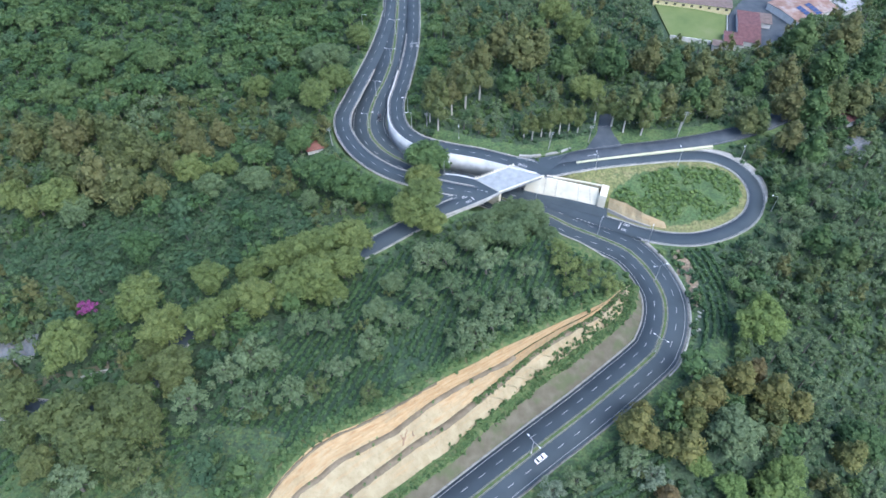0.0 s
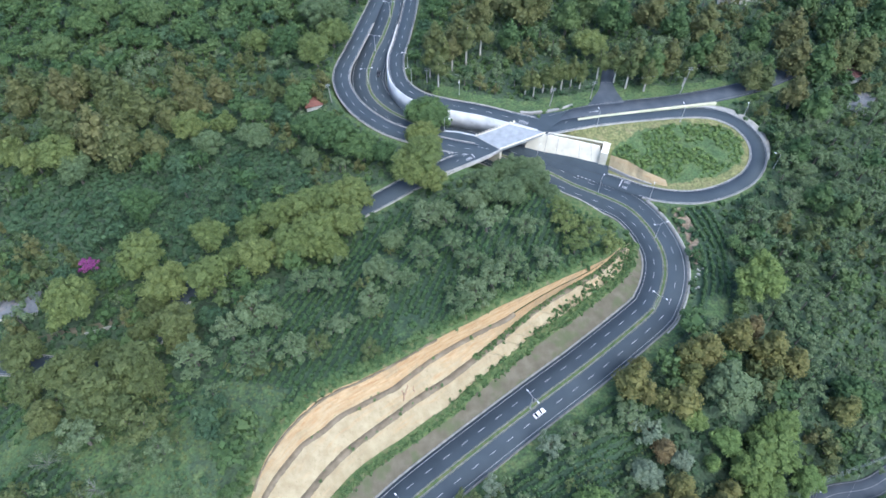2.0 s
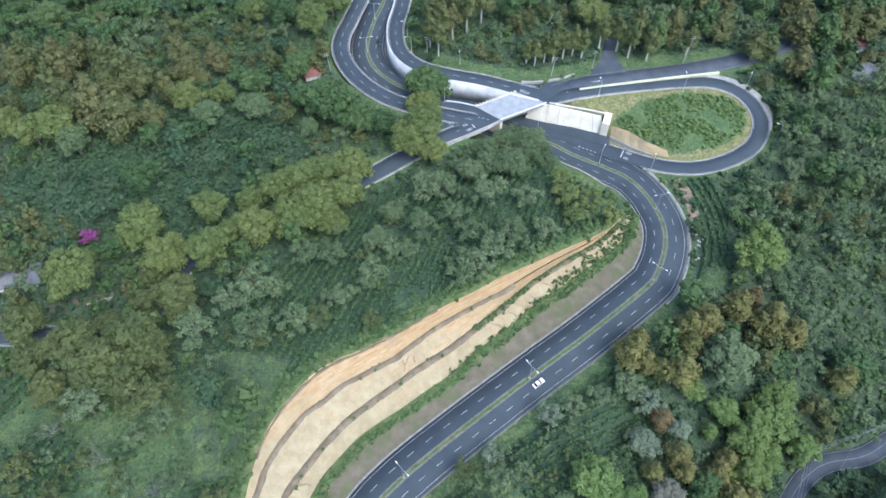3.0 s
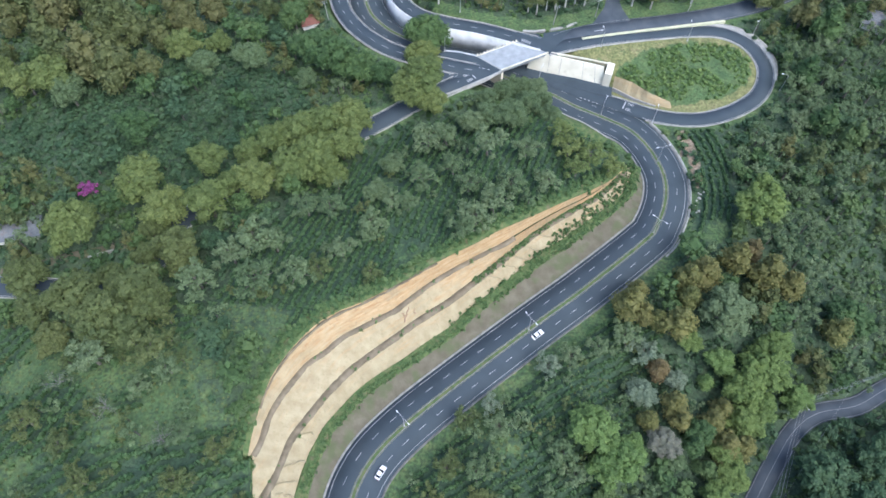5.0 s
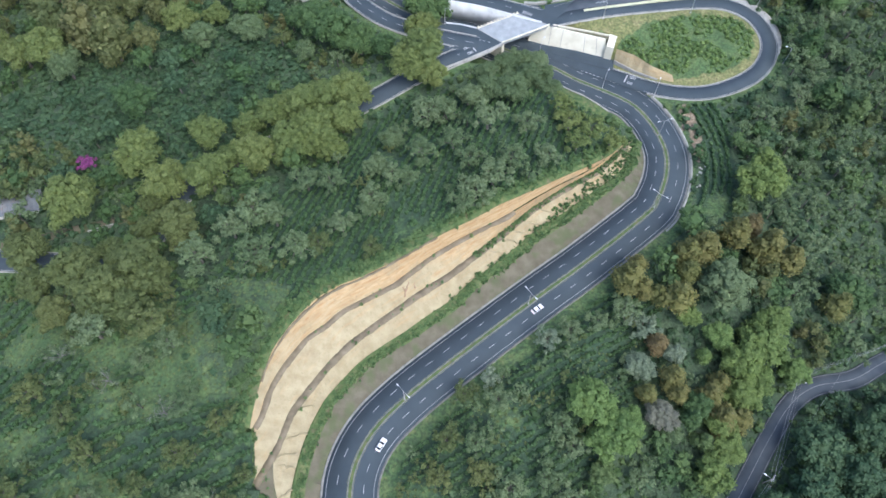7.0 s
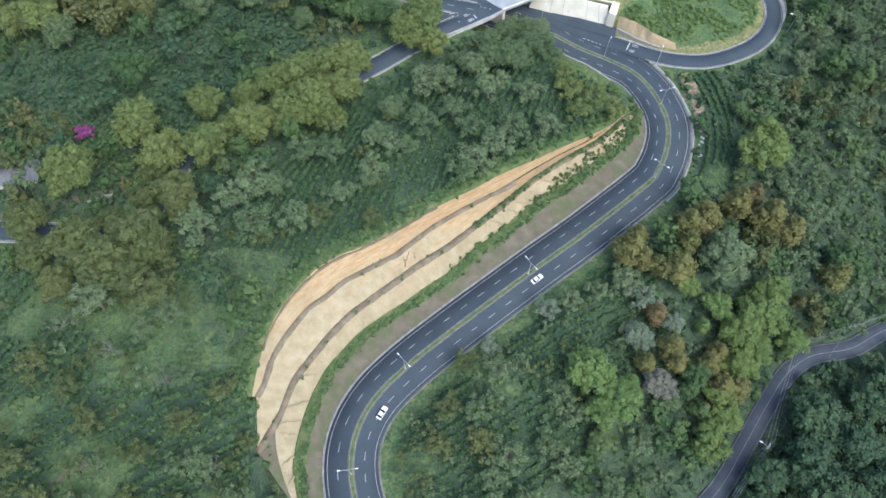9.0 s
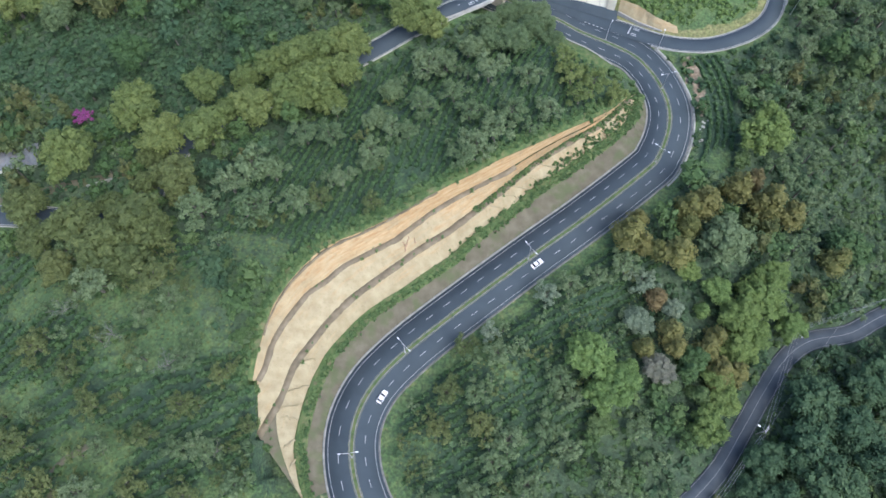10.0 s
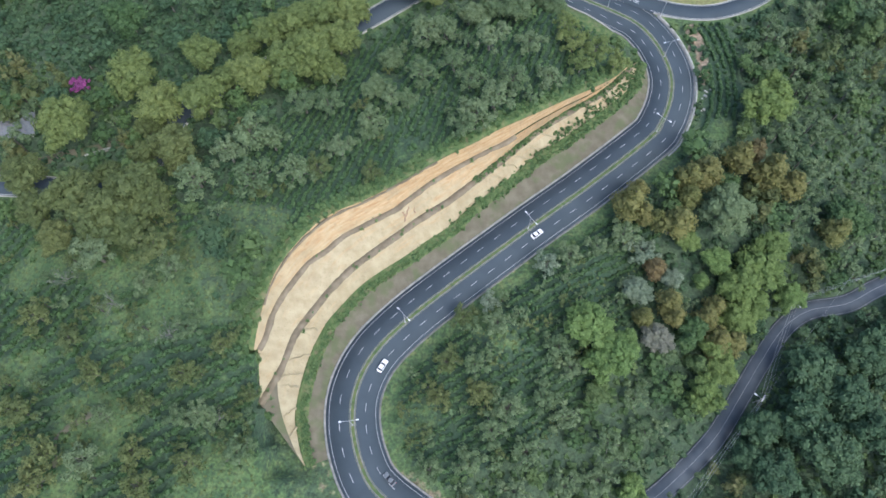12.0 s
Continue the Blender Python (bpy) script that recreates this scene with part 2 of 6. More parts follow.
L_DRK = leaf_material("dark_green_leaves", [(0.048, 0.092, 0.046), (0.062, 0.110, 0.053), (0.080, 0.130, 0.060)])
L_COF = leaf_material("coffee_leaves", [(0.060, 0.116, 0.047), (0.073, 0.132, 0.052), (0.090, 0.148, 0.060)], 0.5)
L_PNK = leaf_material("magenta_blossom", [(0.22, 0.06, 0.17), (0.32, 0.075, 0.26), (0.38, 0.10, 0.32)])
L_BRT = leaf_material("fresh_green_leaves", [(0.108, 0.174, 0.054), (0.134, 0.204, 0.062), (0.160, 0.226, 0.070)])


# ---- mesh helpers ----
def mesh_of(name, verts, faces, mats, index=None, smooth=False, tint=None):
    me = bpy.data.meshes.new(name)
    verts = np.asarray(verts, dtype=np.float32)
    if isinstance(faces, np.ndarray):
        me.vertices.add(len(verts))
        me.vertices.foreach_set("co", verts.ravel())
        me.loops.add(faces.size)
        me.loops.foreach_set("vertex_index", faces.astype(np.int32).ravel())
        me.polygons.add(len(faces))
        me.polygons.foreach_set("loop_start", np.arange(0, faces.size, faces.shape[1], dtype=np.int32))
        me.update(calc_edges=True)
    else:
        me.from_pydata([tuple(map(float, v)) for v in verts], [], faces)
    for m in mats if isinstance(mats, (list, tuple)) else [mats]:
        me.materials.append(m)
    if index is not None:
        me.polygons.foreach_set("material_index", np.asarray(index, dtype=np.int32))
    if tint is not None:
        me.attributes.new("tint", "FLOAT", "POINT").data.foreach_set("value", np.asarray(tint, dtype=np.float32))
    if smooth:
        me.polygons.foreach_set("use_smooth", np.ones(len(me.polygons), dtype=bool))
    me.update()
    return me


def part(name, me, parent=None, label=""):
    ob = new(name, me)
    if parent:
        ob.parent = parent
    return tagged(ob, label)


def structure(name, me, label, category):
    return tagged(new(name, me), label, category, kind="structure")


def spline(points, step):
    """A smooth line through the points, cut into even steps."""
    p = np.array(points, dtype=float)
    q = np.vstack([2 * p[0] - p[1], p, 2 * p[-1] - p[-2]])
    out = []
    for i in range(1, len(q) - 2):
        for u in np.linspace(0, 1, 12, endpoint=False):
            out.append(0.5 * (2 * q[i] + (q[i + 1] - q[i - 1]) * u + (2 * q[i - 1] - 5 * q[i] + 4 * q[i + 1] - q[i + 2]) * u * u
                              + (3 * q[i] - q[i - 1] - 3 * q[i + 1] + q[i + 2]) * u ** 3))
    out.append(p[-1])
    out = np.array(out)
    return resample(out, step)


def resample(line, step=None, count=None):
    d = np.concatenate([[0], np.cumsum(np.linalg.norm(np.diff(line[:, :2], axis=0), axis=1))])
    n = count or max(2, int(d[-1] / step) + 1)
    s = np.linspace(0, d[-1], n)
    return np.stack([np.interp(s, d, line[:, k]) for k in range(line.shape[1])], 1)


def normals(line):
    t = np.gradient(line[:, :2], axis=0)
    t /= np.linalg.norm(t, axis=1)[:, None] + 1e-9
    return np.stack([-t[:, 1], t[:, 0]], 1)


def sweep(line, section, mats, name, index=None, closed=False, smooth=False):
    """Sweeps a cross-section of (offset to the left, height) along a line. Offsets may be arrays along the line."""
    n = normals(line)
    rows = [np.column_stack([line[:, 0] + n[:, 0] * o, line[:, 1] + n[:, 1] * o, line[:, 2] + h]) for o, h in section]
    k, m = len(line), len(section)
    verts = np.stack(rows, 1).reshape(-1, 3)
    cols = range(m if closed else m - 1)
    i = np.arange(k - 1)
    quads, idx = [], []
    for c in cols:
        c2 = (c + 1) % m
        quads.append(np.stack([i * m + c, i * m + c2, (i + 1) * m + c2, (i + 1) * m + c], 1))
        idx.append(np.full(k - 1, index[c] if index else 0))
    faces = np.concatenate(quads)[:, ::-1]
    idx = np.concatenate(idx)
    return mesh_of(name, verts, faces.copy(), mats, idx, smooth)


def box_mesh(name, boxes, mats, index=None):
    """Boxes (x0, y0, z0, x1, y1, z1) with lightly chamfered edges, in one mesh."""
    bm = bmesh.new()
    for k, (x0, y0, z0, x1, y1, z1) in enumerate(boxes):
        r = bmesh.ops.create_cube(bm, size=1, matrix=Matrix.Translation(((x0 + x1) / 2, (y0 + y1) / 2, (z0 + z1) / 2)) @ Matrix.Diagonal((x1 - x0, y1 - y0, z1 - z0, 1)))
        if index:
            for f in {f for v in r["verts"] for f in v.link_faces}:
                f.material_index = index[k]
    me = bpy.data.meshes.new(name)
    bm.to_mesh(me)
    bm.free()
    for m in mats if isinstance(mats, (list, tuple)) else [mats]:
        me.materials.append(m)
    return me


def tube(points, radii, sides=6):
    """Verts and quads of a tapered tube through points."""
    p = np.array(points, dtype=float)
    verts, quads = [], []
    for i in range(len(p)):
        d = p[min(i + 1, len(p) - 1)] - p[max(i - 1, 0)]
        d /= np.linalg.norm(d) + 1e-9
        a = np.cross(d, (1, 0, 0) if abs(d[0]) < 0.8 else (0, 1, 0))
        a /= np.linalg.norm(a)
        c = np.cross(d, a)
        for k in range(sides):
            w = 2 * math.pi * k / sides
            verts.append(p[i] + radii[i] * (a * math.cos(w) + c * math.sin(w)))
    for i in range(len(p) - 1):
        for k in range(sides):
            k2 = (k + 1) % sides
            quads.append((i * sides + k, i * sides + k2, (i + 1) * sides + k2, (i + 1) * sides + k))
    return np.array(verts), np.array(quads)


def joined(pieces):
    v, f, n = [], [], 0
    for a, b in pieces:
        v.append(a)
        f.append(b + n)
        n += len(a)
    return np.concatenate(v), np.concatenate(f)


# ---- the plan: centre lines of the roads (x, y, z) ----
HIGHWAY = spline([(-28.2, 410, 0), (-26.5, 371, 0), (-26.1, 339.1, 0), (-27.0, 312.4, 0), (-30.0, 294.4, -0.5), (-34.0, 279.7, -1), (-36.2, 264.0, -1.5), (-34.0, 252.1, -2),
                  (-27.3, 242.7, -2.5), (-16.7, 234.5, -2.5), (4.1, 223.0, -2.5), (28.7, 210.0, -2.5), (45.1, 201.5, -2.5), (54.8, 194.4, -2.2), (67.1, 186.9, -1.5), (75.4, 180.6, -1),
                  (80.6, 172.3, -0.5), (83.4, 164.2, 0), (84.8, 157.1, 0), (84.4, 149.9, 0), (82.2, 142.2, 0), (78.6, 134.9, 0), (73.8, 128.9, 0), (50.2, 109.6, 0),
                  (29.8, 94.2, 0), (3.0, 73.3, 0), (-12.2, 60.6, 0), (-21.9, 50.1, 0), (-26.9, 39.4, 0), (-27.6, 28.7, 0), (-24.7, 17.3, 0), (-19.1, 8.5, 0), (-3.9, -2.6, 0)], 1.5)
RAMP_EAST = spline([(-20.5, 410, 0.05), (-18.5, 385, 0.15), (-17.0, 365, 0.4), (-16.5, 345, 0.8), (-16.6, 325, 1.6), (-18.0, 305.8, 2.5), (-20.4, 285.2, 3.5), (-22.5, 268.2, 4.5), (-20.1, 252.0, 5), (-11.4, 241.0, 5.5), (1.5, 235.1, 6),
                    (16.7, 230.7, 6.3), (31.5, 225.2, 6.4), (42.0, 221.5, 6.4)], 1.5)
RAMP_WEST = spline([(-30.0, 372, 0.02), (-31.2, 352, 0.05), (-33.2, 335, 0.2), (-35.9, 318.9, 0.5), (-39.8, 300.5, 1), (-44.8, 278.0, 2), (-48.0, 261.5, 3), (-45.9, 247.9, 4), (-38.0, 233.2, 5), (-25.8, 221.2, 5.8), (-13.2, 214.5, 6.2),
                    (1.4, 209.3, 6.4), (14, 206.0, 6.4)], 1.5)
ROAD_WEST = spline([(21.0, 209.5, 6.3), (15.8, 205.1, 6.3), (1.4, 196.8, 6.4), (-12.4, 187.9, 6.5), (-25.7, 178.2, 6.5), (-36.3, 170.9, 6.5), (-47.4, 163.5, 6.5), (-58.6, 157.2, 7), (-69.4, 151.9, 7), (-77.8, 146.3, 7), (-86.7, 139.6, 7), (-93.2, 132.8, 7), (-96.8, 123.6, 7),
                    (-99.8, 115.4, 7), (-105.4, 108.5, 7), (-114.6, 104.8, 7), (-124.7, 104.3, 7), (-136.9, 105.3, 7), (-146.4, 106.0, 7), (-161.4, 106.0, 7), (-210, 104, 7)], 2)
ROAD_EAST = spline([(40, 220.5, 6.3), (48.0, 223.5, 6.4), (62.0, 228.9, 6.5), (80.2, 232.6, 6.5), (101.3, 236.0, 6.5), (125.8, 241.8, 6.5), (145.6, 248.4, 7), (170.6, 261.6, 8), (210, 285, 8)], 2)
LOOP = spline([(43.4, 218.6, 6.4), (56.2, 222.0, 6.5), (68.9, 224.8, 6.5), (87.0, 227.6, 6.3), (105.1, 229.8, 6), (119.1, 229.6, 5.5), (129.1, 223.9, 5), (134.2, 214.3, 4), (133.7, 204.8, 3.2),
               (128.2, 195.6, 2.5), (118.3, 189.0, 1.8), (105.9, 185.2, 1.0), (94.4, 185.6, 0.3), (83.5, 189.0, -0.4), (72.7, 194.7, -1.2), (61.0, 200.8, -2.0), (50, 207.0, -2.4), (37, 213.5, -2.45), (18, 223.0, -2.45)], 1.5)
LOW_ROAD = spline([(230, 100, -12), (185, 88, -12), (154.4, 78.3, -12), (139.4, 71.1, -12), (125.3, 68.4, -12), (115.4, 62.0, -12), (105.7, 50.4, -12), (97.3, 39.2, -12), (86.0, 24.8, -12), (69.8, 10.8, -12), (54.7, -0.3, -12), (30, -25, -12)], 2)
SIDE_LANE = spline([(72.5, 236, 6.5), (74.0, 244, 6.5), (76, 253.0, 6.5), (78, 260, 6.5)], 2)
VERGE_POLY = np.array([(-6.2, 244.0), (16.8, 234.7), (34.3, 229.5), (55.0, 233.6), (63.4, 238), (77.5, 238), (102.6, 241), (127.2, 246), (128.8, 252.3), (104.1, 248.5), (80.2, 246.5), (58.7, 242.2), (37.6, 239.3), (17.1, 243.2), (-3.7, 253.3)])
CORRIDORS = [(HIGHWAY, 8.7), (RAMP_EAST, 4.2), (RAMP_WEST, 4.4), (ROAD_WEST, 4.6), (ROAD_EAST, 4.6), (LOOP, 3.8), (LOW_ROAD, 4.0), (SIDE_LANE, 3.2)]

# the stepped cut: toe, two benches and crest
TOE = [(73.6, 162.1, 0.6), (70.4, 151.6, 1.2), (64.1, 144.4, 1.7), (54.9, 136.7, 2), (43.8, 128.0, 2), (33.1, 120.5, 2), (22.7, 111.0, 2), (9.7, 100.6, 2), (2.9, 93.6, 2), (-4.7, 88.1, 2), (-12.0, 82.4, 2), (-19.3, 77.5, 2), (-26.3, 72.0, 2), (-31.4, 66.2, 2), (-35.5, 61.2, 2), (-38.6, 55.3, 2), (-41.0, 49.2, 2), (-42.4, 43.8, 2), (-43.6, 37.2, 2), (-44.1, 30.8, 2), (-43.0, 24.9, 1.4), (-40.5, 15.6, 0.9)]
STEP_1 = [(68.6, 157.4, 3.7), (56.8, 144.2, 6.4), (47.8, 137.9, 7.7), (39.1, 132.0, 8), (30.8, 125.8, 8), (22.5, 118.2, 8), (14.5, 111.1, 8), (6.7, 104.4, 8), (1.0, 99.8, 8), (-8.3, 93.4, 8), (-15.6, 87.5, 8), (-22.6, 82.0, 8), (-29.5, 76.3, 8), (-36.1, 68.8, 8), (-41.6, 61.2, 8), (-46.0, 54.2, 8), (-48.0, 48.3, 8), (-49.8, 42.6, 7.9), (-52.7, 37.1, 7.6), (-54.5, 33.0, 7.2)]
LOW_TOP = STEP_1[:18] + [(-49.4, 35.5, 6.8), (-47.7, 28.7, 4.4), (-44.2, 20.7, 2.4), (-40.7, 15.4, 1.0)]
STEP_2 = [(67.9, 156.7, 5.4), (58.7, 147.3, 7.0), (51.0, 140.8, 9.2), (42.1, 134.8, 11.2), (32.3, 127.9, 12.8), (20.8, 119.8, 13.0), (14.5, 116.3, 13.0), (7.6, 112.3, 13.0), (-0.9, 106.9, 13.0), (-7.8, 101.5, 13.0), (-15.7, 94.7, 13.0), (-23.7, 90.1, 13.0), (-31.5, 85.6, 13.0), (-36.7, 80.8, 13.0), (-41.8, 76.5, 13.0), (-45.4, 72.0, 13.0), (-49.4, 65.5, 13.0), (-52.3, 58.5, 13.0), (-53.4, 52.4, 13.0), (-55.2, 48.3, 13.0)]
CREST = [(67.4, 156.4, 6.5), (61.0, 149.4, 9.0), (51.5, 142.4, 11.8), (42.5, 136.5, 14.4), (34.0, 130.8, 16.6), (25.8, 125.8, 18.2), (17.9, 121.3, 19), (10.3, 116.5, 19), (2.8, 112.4, 19), (-4.6, 107.9, 19), (-15.3, 100.9, 19), (-25.9, 94.9, 19), (-32.8, 91.7, 19), (-39.5, 87.2, 19), (-45.7, 80.0, 19), (-48.7, 75.5, 19), (-51.6, 70.2, 18.5), (-54.0, 62.8, 17.2), (-55.5, 55.6, 15.6), (-56.5, 48.0, 14)]
SECTIONS = 260
toe, step_1, step_2, crest, low_top = (resample(spline(c, 1.0), count=SECTIONS) for c in (TOE, STEP_1, STEP_2, CREST, LOW_TOP))


# the coffee fields and the overgrown hollow, in plan
MOUND_POLY = np.array([(73.1, 209.8), (85.5, 217.8), (103.9, 222.8), (121.2, 222.1), (128.7, 213.3), (125.8, 203.1), (113.0, 194.9), (95.0, 193.3), (80.0, 200.8)])
GLADE = np.array([(-80.9, 95.9), (-62.5, 95.2), (-47.3, 91.4), (-49.5, 79.6), (-53.5, 65.5), (-57.9, 55.6), (-68.0, 55.6), (-74.6, 69.2)])
SLIP = np.array([(91.5, 179.5), (97.5, 181.0), (99.6, 166.4), (99.0, 151.0), (94.5, 150.0), (94.2, 160.0), (93.6, 170.0)])
TERRACE = np.array([(86.7, 121.5), (95.1, 120.4), (105.0, 131.0), (108.8, 145.8), (110.7, 161.5), (109.2, 174.1), (103.6, 184.8), (97.5, 180.7), (99.0, 166.4), (98.6, 152.3), (94.0, 137.4)])
FIELD_KNOLL = np.array([(66, 158), (40, 134), (3, 114), (-34, 92), (-52, 72), (-75, 95), (-60, 125), (-40, 150), (-18, 172), (10, 185), (35, 188), (58, 176)], dtype=float)
FIELD_WEST = np.array([(-56, 60), (-54, 30), (-42, 12), (-40, -45), (-160, -45), (-170, 70), (-140, 92), (-100, 98), (-80, 92)], dtype=float)
FIELD_EAST = np.array([(0, 55), (30, 78), (60, 100), (75, 95), (60, 60), (35, 25), (0, 10), (-12, 20), (-14, 40)], dtype=float)
HOLLOW = np.array([(-175, 165), (-150, 215), (-100, 222), (-60, 200), (-48, 178), (-85, 150), (-130, 148)], dtype=float)


# ---- ground ----
def clearing(x, y):
    """High where the coffee rows leave a grassy gap."""
    return noise.noise(Vector((x * 0.045, y * 0.045, 9.1)))


def nearest(pts, line):
    """Distance to a line in plan, the line's height there, and the side (+ left)."""
    d, z, s = [], [], []
    n = normals(line)
    for c in np.array_split(pts, max(1, len(pts) // 4000)):
        e = c[:, None, :] - line[None, :, :2]
        q = (e ** 2).sum(2)
        k = q.argmin(1)
        d.append(np.sqrt(q[np.arange(len(c)), k]))
        z.append(line[k, 2])
        s.append((e[np.arange(len(c)), k] * n[k]).sum(1))
    return np.concatenate(d), np.concatenate(z), np.concatenate(s)


def inside(pts, poly):
    r = np.zeros(len(pts), bool)
    x, y = pts[:, 0], pts[:, 1]
    for (x0, y0), (x1, y1) in zip(poly, np.roll(poly, -1, 0)):
        if y0 != y1:
            r ^= ((y0 > y) != (y1 > y)) & (x < (x1 - x0) * (y - y0) / (y1 - y0) + x0)
    return r


CUT_POLY = np.vstack([toe[::4, :2], toe[-1:, :2], step_1[-1:, :2], step_2[-1:, :2], crest[::-4, :2]])
LEVELS = np.array([(-150, 125, 8), (-100, 60, 13), (-65, 10, 12), (-110, 0, 12), (-150, 20, 10), (-20, 130, 20), (15, 148, 18), (38, 165, 12), (50, 178, 7), (-40, 170, 10), (-60, 115, 16), (-70, 70, 17),
                   (-100, 180, 6), (-150, 200, 4), (-220, 250, 4), (-100, 260, 3), (-60, 300, 2), (-200, 350, 3), (-80, 370, 2), (50, 330, 5), (100, 290, 7), (140, 335, 5), (130, 350, 5), (150, 330, 5), (200, 300, 8), (180, 230, 5),
                   (155, 190, 0)], dtype=float)
LEVELS = np.vstack([LEVELS, np.array([(200, 180, -2), (130, 155, -4), (150, 110, -8), (180, 50, -14), (115, 110, -5), (65, 75, -4), (45, 30, -6), (75, -15, -10), (15, -25, -3), (160, 10, -16), (250, 100, -14),
                   (100, 206, 4), (118, 212, 5), (0, 270, 6), (-50, -30, 8), (-250, 100, 8), (0, 420, 2), (-300, 420, 3), (300, 420, 8), (320, 0, -16)], dtype=float)])
SOURCES = np.vstack([LEVELS, crest[::6], *(c[::6] for c, _ in CORRIDORS)])


def cone(d, w):
    e = np.maximum(0, d - w)
    return 0.25 * np.minimum(e, 8) + 3 * np.maximum(0, e - 8)


def height(x, y):
    pts = np.column_stack([np.ravel(x), np.ravel(y)]).astype(float)
    h = np.zeros(len(pts))
    for i in range(0, len(pts), 4000):
        q = ((pts[i:i + 4000, None, :] - SOURCES[None, :, :2]) ** 2).sum(2)
        w = 1 / (q + 16) ** 1.6
        h[i:i + 4000] = (w * SOURCES[None, :, 2]).sum(1) / w.sum(1)
    h += 0.5 * np.sin(pts[:, 0] * 0.11 + 1.3 * np.sin(pts[:, 1] * 0.07)) * np.sin(pts[:, 1] * 0.13)
    near = [nearest(pts, line) for line, _ in CORRIDORS]
    for (line, w), (d, z, s) in zip(CORRIDORS, near):
        h = np.maximum(h, z - 0.3 - 0.7 * np.maximum(0, d - w))
    for (line, w), (d, z, s) in zip(CORRIDORS, near):
        h = np.minimum(h, z - 0.3 + cone(d, w))
    a, za, _ = nearest(pts, toe)
    b, zb, _ = nearest(pts, crest)
    d, z, s = near[0]
    h = np.where((s < 0) & (d < 30) & (a < 9) & (a < b) & (pts[:, 1] > 12) & (pts[:, 1] < 163), np.minimum(h, np.minimum(za - 1.2, z + 0.2)), h)
    return np.where(inside(pts, CUT_POLY), np.minimum(za - 2.0, za + (zb - za) * 0.5 * a / (a + b + 0.01) - 4.5), h)


def axis(a, b, step, far):
    out = list(np.arange(a, b + 1e-6, step))
    for k in range(1, 9):
        out = [a - far * (k / 8) ** 3 - 8 * k] + out + [b + far * (k / 8) ** 3 + 8 * k]
    return np.array(out)


gx, gy = axis(-300, 300, 2.2, 3500), axis(-70, 450, 2.2, 3500)
GX, GY = np.meshgrid(gx, gy)
gp = np.column_stack([GX.ravel(), GY.ravel()])
gz = height(GX, GY)
nx, ny = len(gx), len(gy)
i, j = np.meshgrid(np.arange(nx - 1), np.arange(ny - 1))
a = (j * nx + i).ravel()
ground_me = mesh_of("ground", np.column_stack([gp, gz]), np.stack([a, a + 1, a + nx + 1, a + nx], 1), GROUND, smooth=True)
dists = [nearest(gp, line)[0] - w for line, w in CORRIDORS]
d_hw, _, s_hw = nearest(gp, HIGHWAY)
LOOP_POLY = LOOP[4:-6:3, :2]
in_loop = inside(gp, LOOP_POLY)
verge = np.clip(1 - np.min([d for k, d in enumerate(dists) if k != 6], 0) / 5.0, 0, 1)
grass = np.clip(verge * 0.9 + 0.75 * in_loop + 0.9 * inside(gp, VERGE_POLY), 0, 1)
near_cut = np.minimum(nearest(gp, crest)[0], nearest(gp, toe)[0])
apron = (s_hw < -8) & (d_hw < 24) & (gp[:, 1] < 165) & (gp[:, 1] > -10)
earth = np.where(apron & (near_cut < 14), 0.25, 0.0)
earth = np.where((d_hw < 14.5) & (s_hw < 0) & (gp[:, 1] < 26), 0.34, earth)
earth = np.where((d_hw < 11.5) & (s_hw > 0) & (gp[:, 1] < 14), 0.5, earth)
east_verge = (s_hw > 0) & (d_hw < 14.5) & (gp[:, 1] < 124) & (gp[:, 1] > -40)
grass = np.where(east_verge, 0.62, grass)
earth = np.where(inside(gp, SLIP), 0.75, earth)
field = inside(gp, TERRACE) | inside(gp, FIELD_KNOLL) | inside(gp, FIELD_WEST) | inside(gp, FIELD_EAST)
glade = inside(gp, GLADE)
bare = np.zeros(len(gp))
bare[field] = [clearing(x, y) for x, y in gp[field]]
grass = np.maximum(grass, np.where(glade, 0.52, field * np.clip(np.where(inside(gp, FIELD_WEST), 0.44, 0.25) + 1.2 * (bare - np.where(inside(gp, FIELD_WEST), 0.02, 0.2)), 0.1, 0.62)))
grass = np.where(apron, 0.46, np.maximum(grass, np.clip(0.95 - near_cut / 9, 0, 1)))
dry = np.where(east_verge, 0.14, 0) + 0.62 * (in_loop & ~inside(gp, MOUND_POLY)) + 0.25 * verge
# The field cover carries the painted hedge-gap shade, a little weaker in the west.
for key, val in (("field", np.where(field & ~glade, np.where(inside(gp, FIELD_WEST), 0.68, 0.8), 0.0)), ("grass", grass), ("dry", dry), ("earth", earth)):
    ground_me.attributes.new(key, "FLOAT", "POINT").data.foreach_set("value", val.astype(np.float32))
ground = structure("ground", ground_me, "green hilly ground with grass verges and bare earth", "ground")


# ---- roads ----
def roadway(name, line, w, mat, label):
    return structure(name, sweep(line, [(-w, -0.6), (-w, 0.02), (0, 0.08), (w, 0.02), (w, -0.6)], mat, name), label, "road")


def line_mark(parent, line, off, width, mat=PAINT, lift=0.10, name="edge_line"):
    part(name, sweep(line, [(off - width / 2, lift), (off + width / 2, lift)], mat, name), parent)


